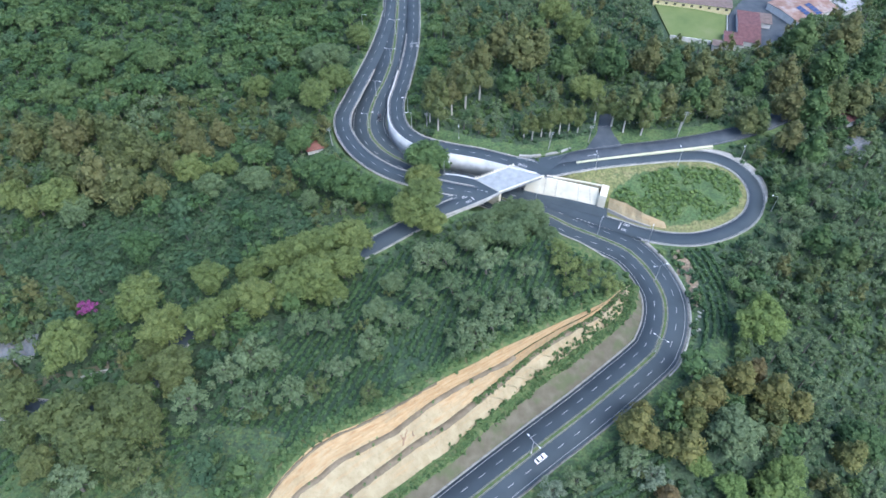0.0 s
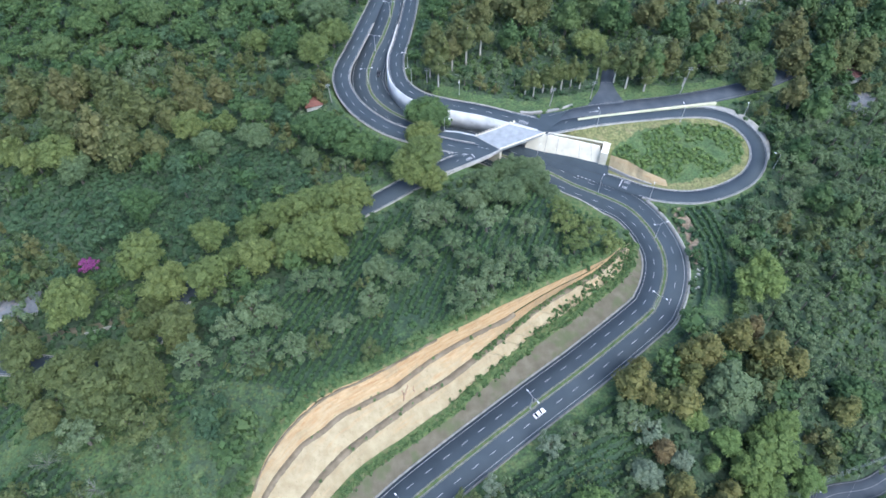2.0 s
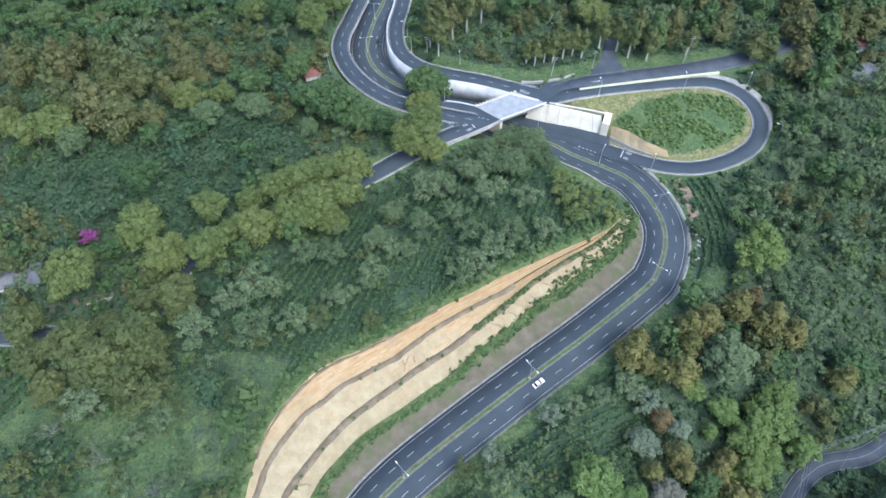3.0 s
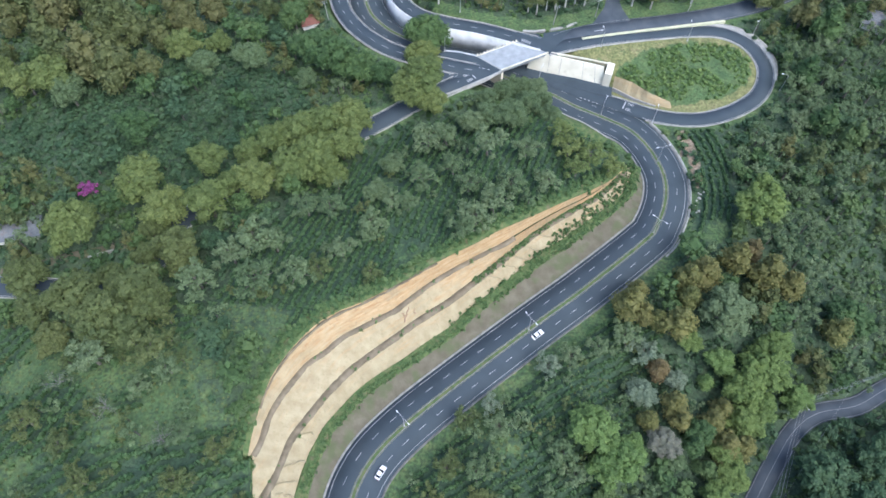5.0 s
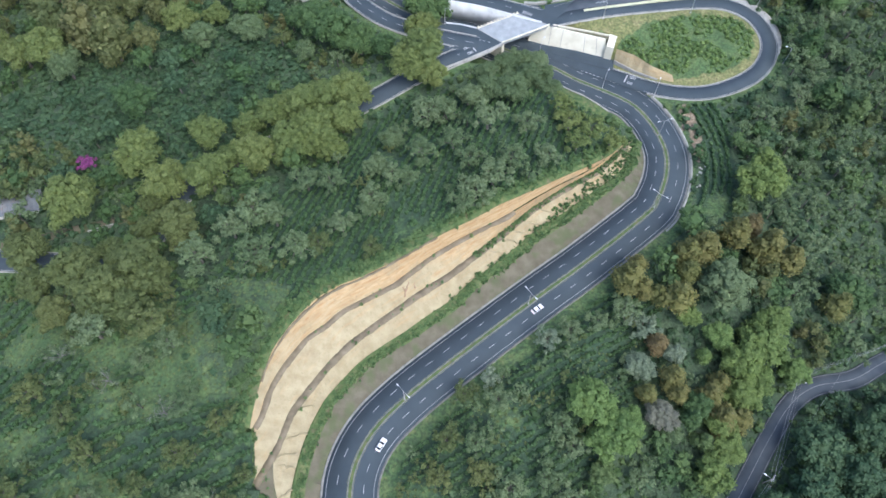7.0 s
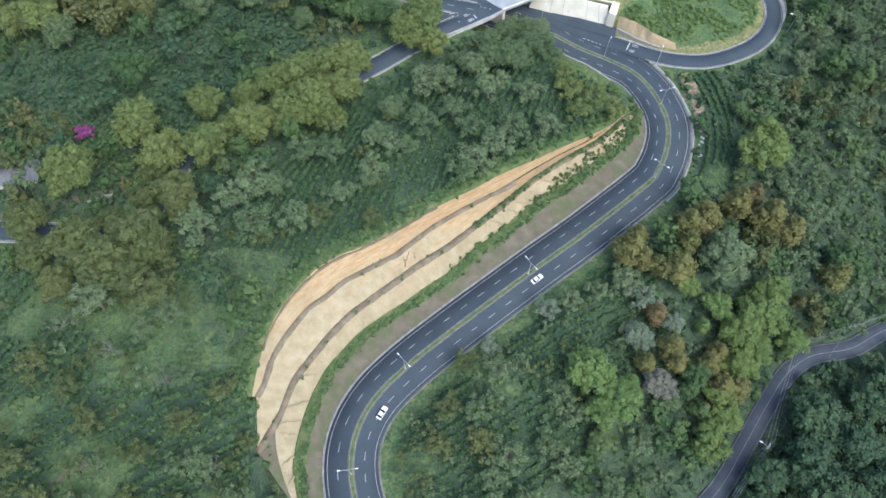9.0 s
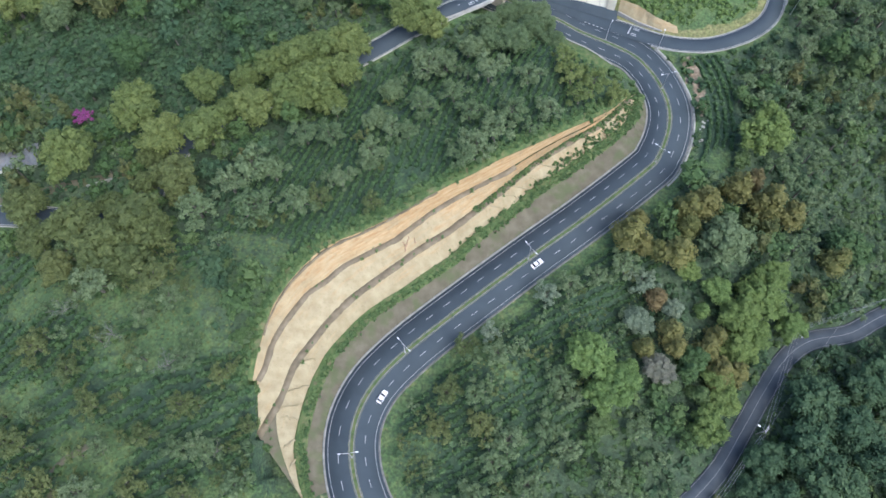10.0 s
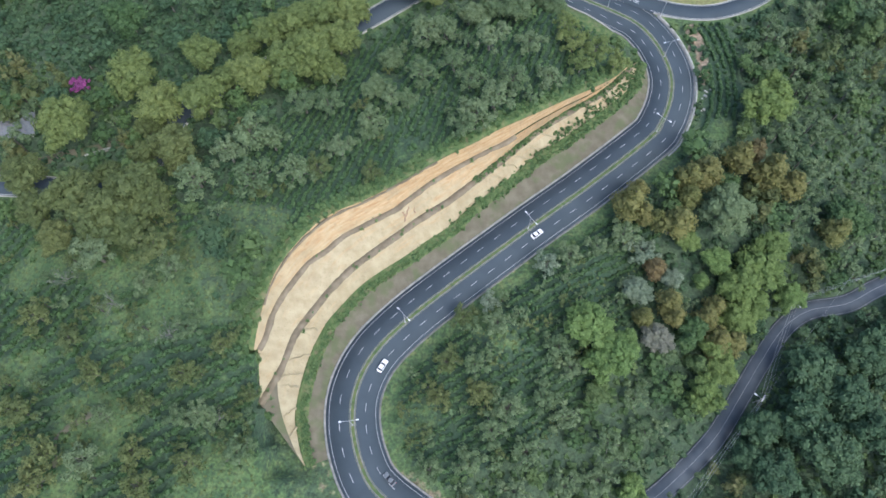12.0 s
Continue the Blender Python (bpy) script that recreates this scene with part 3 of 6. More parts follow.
def dashes(parent, line, off, length, gap, start=0.0, mat=PAINT, width=0.16, name="lane_dash", lift=0.10):
    d = np.concatenate([[0], np.cumsum(np.linalg.norm(np.diff(line[:, :2], axis=0), axis=1))])
    s = start
    while s + length < d[-1]:
        u = np.linspace(s, s + length, 3)
        seg = np.stack([np.interp(u, d, line[:, k]) for k in range(3)], 1)
        part(name, sweep(seg, [(off - width / 2, lift), (off + width / 2, lift)], mat, name), parent)
        s += length + gap


def runs(line, keep):
    """The stretches of a line where keep holds."""
    out, cur = [], []
    for p, k in zip(line, keep):
        if k:
            cur.append(p)
        elif len(cur) > 3:
            out.append(np.array(cur))
            cur = []
        else:
            cur = []
    return out + ([np.array(cur)] if len(cur) > 3 else [])


def free_side(line, off, others, gap=1.0):
    """Where the line's edge at that offset lies on no other road of about the same height."""
    e = line[:, :2] + normals(line) * off
    ok = np.ones(len(line), bool)
    for other, w in others:
        d, z, _ = nearest(e, other)
        ok &= (d > w + gap) | (np.abs(z - line[:, 2]) > 1.2)
    return ok


highway = roadway("highway", HIGHWAY, 8.1, ASPHALT, "dark asphalt dual carriageway with white lane marks")
for side in (-1, 1):
    line_mark(highway, HIGHWAY, side * 7.15, 0.13)
    line_mark(highway, HIGHWAY, side * 0.95, 0.1, YELLOW)
    dashes(highway, HIGHWAY, side * 4.05, 2.7, 4.55, 2.0 + side)
    for run in runs(HIGHWAY, free_side(HIGHWAY, side * 8.3, [(LOOP, 3.4), (RAMP_EAST, 3.6), (RAMP_WEST, 3.8)], 0.3)):
        structure("gutter", sweep(run, [(side * 8.1, -0.4), (side * 8.1, 0.06), (side * 8.45, 0.04), (side * 8.5, 0.22), (side * 8.75, 0.22), (side * 8.75, -0.5)], GUTTER, "gutter"), "pale concrete gutter and kerb beside the highway", "gutter")
    structure("median_kerb", sweep(HIGHWAY, [(side * 0.72, -0.2), (side * 0.72, 0.24), (side * 0.5, 0.24), (side * 0.5, -0.2)], GUTTER, "median_kerb"), "worn concrete kerb of the median", "kerb")
structure("median_strip", sweep(HIGHWAY, [(-0.5, 0.16), (0, 0.24), (0.5, 0.16)], GRASS, "median_strip"), "narrow grass strip between the carriageways", "median")

for nm, line, w, mat, label in (("ramp_east", RAMP_EAST, 3.6, ASPHALT, "dark asphalt ramp with white edge lines"), ("ramp_west", RAMP_WEST, 3.8, ASPHALT, "dark asphalt ramp with white edge lines"),
                                ("road_west", ROAD_WEST, 4.0, ASPHALT, "dark asphalt road with white edge lines"), ("road_east", ROAD_EAST, 4.2, OLD_ASPHALT, "worn grey asphalt road"),
                                ("loop_ramp", LOOP, 3.4, ASPHALT, "dark asphalt loop ramp round a green mound"), ("low_road", LOW_ROAD, 3.3, OLD_ASPHALT, "narrow old asphalt road between trees"),
                                ("side_lane", SIDE_LANE, 3.0, OLD_ASPHALT, "grey asphalt side lane between trees")):
    ob = roadway(nm, line, w, mat, label)
    if nm in ("side_lane",):
        continue
    rest = [(c, v) for c, v in ((HIGHWAY, 7.7), (RAMP_EAST, 3.6), (RAMP_WEST, 3.8), (ROAD_WEST, 4.0), (ROAD_EAST, 4.2), (LOOP, 3.4)) if c is not line]
    for side, run in [(s, r) for s in (-1, 1) for r in runs(line, free_side(line, s * w, rest, -0.3))]:
        line_mark(ob, run, side * (w - 0.4), 0.15, FADED if mat is OLD_ASPHALT else PAINT)
    if nm in ("ramp_east", "ramp_west"):
        dashes(ob, line, 0.0, 3.0, 4.6)
    if nm == "low_road":
        line_mark(ob, line, 0.0, 0.16, FADED, name="centre_line")
    if nm in ("loop_ramp", "ramp_east", "ramp_west", "road_west"):
        others = [(c, v) for c, v in ((HIGHWAY, 7.7), (RAMP_EAST, 3.6), (RAMP_WEST, 3.8), (ROAD_WEST, 4.0), (ROAD_EAST, 4.2), (LOOP, 3.4)) if c is not line]
        for side, run in [(s, r) for s in (-1, 1) for r in runs(line, free_side(line, s * w, others, 0.6))]:
            structure("kerb", sweep(run, [(side * w, -0.5), (side * w, 0.2), (side * (w + 0.35), 0.2), (side * (w + 0.35), -0.6)], CONCRETE, "kerb"), "pale concrete kerb beside the ramp", "kerb")

# ---- retaining walls and the bridge ----
HIGH = RAMP_EAST[RAMP_EAST[:, 1] < 300]
structure("retaining_wall", sweep(HIGH[2:], [(-3.95, 0.9), (-4.3, 0.9), (-4.9, -9.0), (-4.2, -9.0)], PALE_CONCRETE, "retaining_wall", closed=True), "curved pale concrete retaining wall under the ramp", "retaining wall")

# the cut faces
def faces_between(lo, hi, name, mat, seed, rough=0.5, bench=0.9, clay=None):
    """A steep face from a bench's outer edge up to the next line, with erosion runnels."""
    rng = np.random.default_rng(seed)
    k = len(lo)
    rows = []
    run = np.linalg.norm(hi[:, :2] - lo[:, :2], axis=1)
    f0 = np.clip(bench / np.maximum(run, 0.3), 0.02, 0.45)
    wob = sum(a * np.interp(np.arange(k), np.arange(0, k + s, s), rng.normal(0, 1, len(np.arange(0, k + s, s)))) for s, a in ((14, 0.9), (5, 0.4)))
    for u in np.linspace(0, 1, 7):
        f = f0 + (1 - f0) * u
        p = lo + (hi - lo) * f[:, None]
        p[:, 2] = lo[:, 2] + (hi[:, 2] - lo[:, 2]) * u
        side = (lo[:, :2] - hi[:, :2]) / (run[:, None] + 0.1)
        amt = rough * math.sin(math.pi * min(u + 0.08, 1)) * (0.5 * wob + 0.12 * rng.normal(0, 1, k))
        p[:, :2] += side * amt[:, None] * np.minimum(1, run / 3)[:, None]
        rows.append(p)
    v = np.stack(rows, 1).reshape(-1, 3)
    m = 7
    i = np.arange(k - 1)
    q = np.concatenate([np.stack([i * m + c, (i + 1) * m + c, (i + 1) * m + c + 1, i * m + c + 1], 1) for c in range(m - 1)])
    me = mesh_of(name, v, q, mat, smooth=True)
    if clay is not None:
        share = np.clip(np.interp(v[:, 0], *clay) + 0.12 * (v[:, 2] - lo[:, 2].repeat(m)) / 6, 0, 1)
        me.attributes.new("clay", "FLOAT", "POINT").data.foreach_set("value", share.astype(np.float32))
    return me


cut = structure("cut_slope", faces_between(toe, low_top, "cut_slope", CUT_EARTH, 3, clay=((-50, 20, 70), (0.2, 0.28, 0.3))), "stepped cream and orange earth cut above the highway", "cut slope")
part("middle_face", faces_between(step_1, step_2, "middle_face", CUT_EARTH, 4, clay=((-50, -10, 15, 40), (0.22, 0.34, 0.55, 0.8))), cut)
part("upper_face", faces_between(step_2, crest, "upper_face", CUT_EARTH, 5, bench=0.5, clay=((-50, -30, 0, 40), (0.42, 0.56, 0.72, 0.78))), cut, "orange clay face")


def ledge(line, w0, w1, name, mat, lift=0.0):
    rg = np.random.default_rng(len(line) + int(10 * lift))
    ragged = [np.convolve(rg.normal(0, 1, len(line) + 4), np.ones(5) / 2.5, "valid") * 0.2 for _ in range(2)]
    return sweep(line, [(w0 + ragged[0] * 0.6, -0.7 + lift), (w0 * 0.6 + ragged[0], 0.1 + lift), (w1 * 0.6 + ragged[1], 0.15 + lift), (w1 + ragged[1] * 0.6, -0.5 + lift)], mat, name)


part("bench", ledge(step_1, -1.3, 1.4, "bench", BENCH), cut, "dark weedy ledge")
part("bench", ledge(step_2[int(np.argmin(np.abs(step_2[:, 0] - 24))):], -1.1, 1.1, "bench", BENCH), cut, "dark weedy ledge")
# Strip of dark bench soil laid on as the shadow line beneath the crest.
gully = (step_2 + (crest - step_2) * 0.86)[128:240]
part("gully", ledge(gully, -0.35, 0.35, "gully", BENCH, 0.45), cut, "dark strip standing in for the shadow line below the crest")


def rill(lo, hi, i, f0, f1, drift, width, mat, label="rill of washed red clay"):
    """A small runnel washed down a face."""
    n, rg = 7, np.random.default_rng(i)
    line = []
    for k in range(n):
        f, j = f0 + (f1 - f0) * k / (n - 1), int(np.clip(i + drift * k / (n - 1), 0, SECTIONS - 1))
        p = lo[j] + (hi[j] - lo[j]) * f
        line.append((p[0] + rg.normal(0, 0.12), p[1] + rg.normal(0, 0.12), p[2] + 0.36))
    return part("rill", sweep(np.array(line), [(-width, -0.7), (-width * 0.5, 0.0), (width * 0.5, 0.02), (width, -0.7)], mat, "rill"), cut, label)


scar = int(np.argmin(np.linalg.norm(step_1[:, :2] - (-13.6, 91.5), axis=1)))
for i, f0, f1, drift, w in ((scar, 0.25, 0.46, 0, 0.26), (scar, 0.45, 0.66, 2, 0.2), (scar, 0.45, 0.7, -2, 0.2), (scar - 6, 0.3, 0.5, 1, 0.14)):
    rill(step_1, step_2, i, f0, f1, drift, w, RED_CLAY)
tail_low, tail_high = (resample(spline(c[17:], 1.0), count=24) for c in (LOW_TOP, STEP_1))
part("tail_face", faces_between(tail_low, tail_high, "tail_face", EARTH, 14, 0.2, 0.1), cut, "grey-brown weathered earth")
WASHED = material("washed_tuff", [(0.28, 0.235, 0.14), (0.34, 0.29, 0.18)], 0.5, 0.95)
for i, f0, f1, drift, w in ((236, 0.1, 0.85, 2, 0.3), (228, 0.15, 0.8, -2, 0.22), (222, 0.2, 0.9, 1, 0.18), (214, 0.1, 0.75, 2, 0.24), (203, 0.25, 0.9, -1, 0.16),
                           (243, 0.1, 0.9, 3, 0.26), (96, 0.15, 0.85, 1, 0.14), (88, 0.2, 0.8, -1, 0.16), (81, 0.15, 0.9, 1, 0.14), (73, 0.2, 0.75, 1, 0.2), (64, 0.2, 0.8, -1, 0.18)):
    rill(toe, low_top, i, f0, f1, drift, w, WASHED, "shallow runnel of washed grey tuff")
structure("crest_verge", sweep(crest, [(0.3, -0.6), (0.1, 0.12), (-2.0, 0.3), (-4.5, -0.8)], GRASS, "crest_verge"), "grassy verge along the top of the cut", "verge")
structure("toe_verge", sweep(toe, [(-1.2, -0.4), (0.0, 0.25), (1.6, 0.15), (3.2, -0.6)], GRASS, "toe_verge"), "weedy strip along the foot of the cut", "verge")

# ---- trees ----
def ball(n=2):
    """A unit ball of quads."""
    g = np.linspace(-1, 1, n + 1)
    v, q = [], []
    for ax in range(3):
        for s in (-1, 1):
            base = len(v)
            for a in g:
                for c in g:
                    p = [0, 0, 0]
                    p[ax], p[(ax + 1) % 3], p[(ax + 2) % 3] = s, a, c
                    v.append(p)
            for a in range(n):
                for c in range(n):
                    k = base + a * (n + 1) + c
                    f = (k, k + n + 1, k + n + 2, k + 1)
                    q.append(f if s > 0 else f[::-1])
    v = np.array(v, dtype=float)
    return v / np.linalg.norm(v, axis=1)[:, None], np.array(q)


BALL_V, BALL_Q = ball()
CUBE_V, CUBE_Q = ball(1)


def foliage(rng, lobes, count, size, core=0.8, up=0.25, flat=0.45, plain=False):
    """Leaf clumps as small kites strewn over lobes (x, y, z, r), round a rough core."""
    lobes = np.array(lobes, dtype=float)
    pieces = []
    for x, y, z, r in lobes:
        bv, bq = (CUBE_V, CUBE_Q) if plain else (BALL_V, BALL_Q)
        w = bv * (r * core) * (1 + 0.22 * rng.normal(0, 1, (len(bv), 1)))
        pieces.append((w * (1, 1, 0.85) + (x, y, z), bq))
    w = lobes[:, 3] ** 2
    pick = rng.choice(len(lobes), count * 2, p=w / w.sum())
    d = rng.normal(0, 1, (count * 2, 3))
    d[:, 2] += up
    d /= np.linalg.norm(d, axis=1)[:, None]
    L = lobes[pick]
    p = L[:, :3] + d * (L[:, 3] * rng.uniform(0.72, 1.14, count * 2))[:, None] * (1, 1, 0.9)
    dist = np.linalg.norm(p[:, None, :] - lobes[None, :, :3], axis=2) / lobes[None, :, 3]
    dist[np.arange(len(p)), pick] = 9
    keep = (dist.min(1) > 0.75) if len(lobes) > 1 else np.ones(len(p), bool)
    p, d = p[keep][:count], d[keep][:count]
    n = d + rng.normal(0, flat, d.shape)
    n[:, 2] += 0.75
    n /= np.linalg.norm(n, axis=1)[:, None]
    t = np.cross(n, rng.normal(0, 1, n.shape))
    t /= np.linalg.norm(t, axis=1)[:, None] + 1e-6
    b = np.cross(n, t)
    s = size * rng.uniform(0.55, 1.35, (len(p), 1))
    e = s * rng.uniform(0.45, 0.85, (len(p), 1))
    v = np.stack([p + t * s, p + b * e - t * s * 0.15, p - t * s - n * s * 0.25, p - b * e + t * s * 0.1], 1).reshape(-1, 3)
    pieces.append((v, np.arange(len(v)).reshape(-1, 4)))
    return joined(pieces)


def lobes_round(rng, n=20):
    out = [(0, 0, 1.25, 0.62)]
    for k in range(n):
        a, e = 2.4 * k + rng.uniform(-0.3, 0.3), rng.uniform(-0.25, 0.95)
        r = rng.uniform(0.2, 0.33) if n > 9 else rng.uniform(0.28, 0.42)
        q = 0.74 * math.cos(e)
        out.append((q * math.cos(a), q * math.sin(a), 1.22 + 0.58 * math.sin(e), r))
    return out


def lobes_dome(rng, n=40):
    """A dense crown: two or three uneven masses covered with small billows."""
    masses = [(0, 0, 1.15, 0.62)] + [(0.5 * math.cos(a), 0.5 * math.sin(a), rng.uniform(0.9, 1.35), rng.uniform(0.36, 0.5)) for a in rng.uniform(0, 6.28, 3)]
    out = list(masses)
    for k in range(n):
        x, y, z, r = masses[int(rng.integers(4)) if k % 2 else 0]
        a, e = rng.uniform(0, 6.28), rng.uniform(-0.35, 1.45)
        q = r * rng.uniform(0.95, 1.2)
        out.append((x + q * math.cos(e) * math.cos(a), y + q * math.cos(e) * math.sin(a), z + 0.95 * q * math.sin(e), rng.uniform(0.13, 0.27)))
    return [(1.13 * x, 1.13 * y, z, 1.1 * r) for x, y, z, r in out]


def lobes_cone(rng, n=12):
    out = []
    for k in range(n):
        f = k / (n - 1)
        a, q = 2.4 * k + rng.uniform(-0.4, 0.4), (1 - f) ** 0.8 * rng.uniform(0.35, 0.7)
        out.append((q * math.cos(a), q * math.sin(a), 0.8 + 2.0 * f, 0.46 * (1 - f) ** 0.7 + 0.13))
    return out


def lobes_open(rng, n=9):
    out = []
    arms = max(4, n // 2 + 1)
    for k in range(n):
        a, far = 6.283 * (k % arms) / arms + rng.uniform(-0.35, 0.35), k >= arms
        q = rng.uniform(0.75, 1.05) if far else rng.uniform(0.3, 0.55)
        out.append((q * math.cos(a), q * math.sin(a), 1.4 - 0.3 * q + rng.uniform(-0.15, 0.2), rng.uniform(0.17, 0.28) if far else rng.uniform(0.22, 0.36)))
    return out


def lobes_pine(rng, n=8):
    out = []
    for k in range(n):
        f = k / (n - 1)
        a, q = 2.4 * k + rng.uniform(-0.5, 0.5), rng.uniform(0.3, 0.65) * (1.05 - f)
        out.append((q * math.cos(a), q * math.sin(a), 1.9 + 1.9 * f, 0.42 * (1 - f) + 0.2))
    return out


KINDS = {"bare": (lobes_open, 1.0), "round": (lobes_round, 1.0), "cone": (lobes_cone, 0.8), "open": (lobes_open, 1.0), "pine": (lobes_pine, 1.7)}


def timber(rng, kind, lobes):
    top = max(l[2] for l in lobes)
    lean = rng.uniform(-0.12, 0.12, 2)
    fork = {"round": 0.8, "cone": top, "open": 0.7, "bare": 0.6, "pine": top}[kind]
    pieces = [tube([(0, 0, -0.3), (lean[0] * 0.4, lean[1] * 0.4, fork * 0.5), (lean[0], lean[1], fork)], [0.1, 0.075, 0.04], 6)]
    for x, y, z, r in lobes[:: 1 if kind in ("open", "bare") else 2]:
        z0 = fork if kind in ("round", "open", "bare") else max(0.3, z - 0.3)
        s = np.array((lean[0], lean[1], z0 * (0.95 if kind in ("round", "open", "bare") else 1.0)))
        e = np.array((x, y, z))
        pieces.append(tube([s, (s + e) / 2 + (0, 0, 0.08), e], [0.04, 0.028, 0.012], 4))
        if kind == "bare":
            for t in range(9):
                tip = e + rng.normal(0, 0.24, 3)
                pieces.append(tube([(s + e) / 2 + (e - s) * 0.1 * t, tip], [0.013, 0.005], 4))
    return joined(pieces)


def tree_templates(kind, seed, variants, count, size):
    out = []
    for k in range(variants):
        rng = np.random.default_rng(seed + k)
        lobes = {"open": lambda: lobes_open(rng, 14), "round": lambda: lobes_dome(rng)}.get(kind, lambda: KINDS[kind][0](rng))()
        out.append((foliage(rng, lobes, count, size, core={"open": 0.5, "bare": 0.12, "round": 0.72}.get(kind, 0.78)), timber(rng, kind, lobes)))
    return out


LEAVES = {"yellow": L_YEL, "ochre": L_BRN, "grey": L_GRY, "mid": L_MID, "dark": L_DRK, "fresh": L_BRT, "pink": L_PNK, "olive": L_OLV, "amber": L_AMB, "rust": L_RST, "pale": L_PAL, "mauve": L_MAU, "lime": L_LIM}
WORDS = {("round", "yellow"): "broad yellow-green tree with a dense billowing crown", ("round", "mid"): "mid-green broadleaf tree with a dense crown", ("round", "dark"): "dark green broadleaf tree",
         ("round", "fresh"): "fresh bright green tree with a dense round crown", ("round", "grey"): "pale grey-green tree with a round crown", ("cone", "ochre"): "tall ragged tree with ochre-brown tinged foliage",
         ("round", "lime"): "dense lime-green leafy tree above the low road", ("cone", "amber"): "tall ragged tree with amber-tinged foliage", ("cone", "mid"): "tall conical green tree", ("cone", "dark"): "tall conical dark green tree", ("cone", "yellow"): "tall ragged yellow-green tree", ("cone", "fresh"): "slim conical bright green tree",
         ("open", "grey"): "sparse grey-green shade tree above the coffee rows", ("open", "mid"): "sparse green shade tree with open branches", ("open", "yellow"): "sparse yellow-green shade tree with open branches",
         ("open", "olive"): "sparse olive-green shade tree", ("pine", "olive"): "roadside pine with olive needles and a bare pale trunk", ("pine", "ochre"): "roadside pine with ochre-green needles and a pale trunk",
         ("open", "pink"): "small tree covered in magenta blossom", ("cone", "rust"): "ragged tree with rust-brown foliage", ("round", "pale"): "round tree with pale silver-green leaves", ("open", "pale"): "sparse tree with pale silver-green leaves", ("round", "mauve"): "half-bare tree with mauve-grey twigs", ("bare", "grey"): "nearly leafless tree with pale grey branches", ("round", "olive"): "broad olive-green tree with a dense crown"}
_models = {}


def tree_model(kind, leaf, k):
    key = (kind, leaf, k)
    if key not in _models:
        n = {"round": 2700, "cone": 1150, "open": 900, "bare": 260, "pine": 800}[kind]
        (fv, fq), (tv, tq) = tree_templates(kind, 100 + 17 * k + 7 * len(kind), 1, n, {"round": 0.052, "cone": 0.075, "open": 0.07, "bare": 0.07, "pine": 0.08}[kind])[0]
        crown = mesh_of("crown", fv, fq, LEAVES[leaf], tint=np.zeros(len(fv)))
        trunk = mesh_of("trunk", tv, tq, PALE_BARK if kind == "pine" else GREY_BARK if kind == "bare" else BARK, smooth=True)
        _models[key] = (crown, trunk)
    return _models[key]


def plant(kind, leaf, x, y, r, k):
    """One tree of crown radius r on the ground at x, y."""
    crown, trunk = tree_model(kind, leaf, k % 4)
    base = tagged(new("pine_tree" if kind == "pine" else "tree"), WORDS[(kind, leaf)], "tree", "trees on the hillside")
    for nm, me in (("trunk", trunk), ("crown", crown)):
        ob = new(nm, me)
        ob.parent = base
    s = r * (0.93 + 0.14 * ((k * 37) % 10) / 10)
    base.matrix_basis = Matrix.LocRotScale((x, y, float(height([x], [y])[0])), Euler((0, 0, k * 2.1)), (r, r, s))
    return base


PLANTED = []  # x, y, radius of what is planted singly


def plant_all(kind, leaf, spots):
    for k, (x, y, r) in enumerate(spots):
        plant(kind, leaf, x, y, r, k)
        PLANTED.append((x, y, r))


plant_all("round", "yellow", [(-36.1, 175.1, 7.8), (-44.5, 171.7, 7.3), (-53, 166.9, 7.7), (-62.6, 165.1, 6.5), (-45.7, 152.2, 8.1), (-56.3, 150.5, 7.8), (-66.3, 145.6, 7.4), (-37.5, 160.3, 7.1), (-39.4, 147.4, 5), (-72.2, 158.2, 5.3), (-8.8, 194.1, 8.9), (-13.2, 187.3, 7.5), (-9.5, 215, 7.3), (-4.3, 184.8, 6.3), (-81.8, 134.3, 7.7), (-95.9, 133, 7.9), (-107.4, 143.2, 8.5), (-127.3, 124.1, 8.9), (-85.2, 154.6, 6.5), (-157.3, 195.6, 9.3), (-93.9, 219.8, 4.8), (-107.2, 212.7, 6.7), (-45.3, 320.1, 7), (-59.9, 266, 8.3), (-53.8, 282.1, 7.5), (-88.6, 275.1, 6.5), (-165.8, 194.4, 7.4), (-176.1, 197.4, 7.1), (-124.4, 127.7, 5.7), (67, 319.4, 8.8)])
plant_all("round", "yellow", [(67, 268.6, 7.8), (60.8, 335.4, 8.4), (-75.3, 145.2, 5.5)])
plant_all("round", "mid", [(-8, 227.8, 9.4), (-43.1, 206.7, 8.9), (-53.1, 211.3, 8.1), (-33.5, 202, 7.4), (-63.7, 233, 6.3), (-75.9, 273.5, 7.5), (-114.8, 170.1, 7.4), (-25.3, 199.1, 5.7), (-120.6, 283.7, 6.8), (-168.2, 296.7, 7.9), (-151.9, 299.2, 8.4), (-142.3, 293.7, 7.6), (-173.8, 286.5, 7.2), (-179.7, 266.1, 8.1)])
plant_all("round", "mid", [(138.2, 98.2, 7.1), (81, 59.5, 4.7), (-59.3, 60.4, 2.6), (48.5, 38.8, 4.1)])
plant_all("round", "fresh", [(44.4, 57.8, 7.4), (53.6, 49.6, 7.2), (49.6, 46.4, 6.2), (57.5, 53.3, 5.0), (57.6, 9.2, 4.5), (115.8, 71.8, 5.1), (90.5, 81.8, 4.8)])
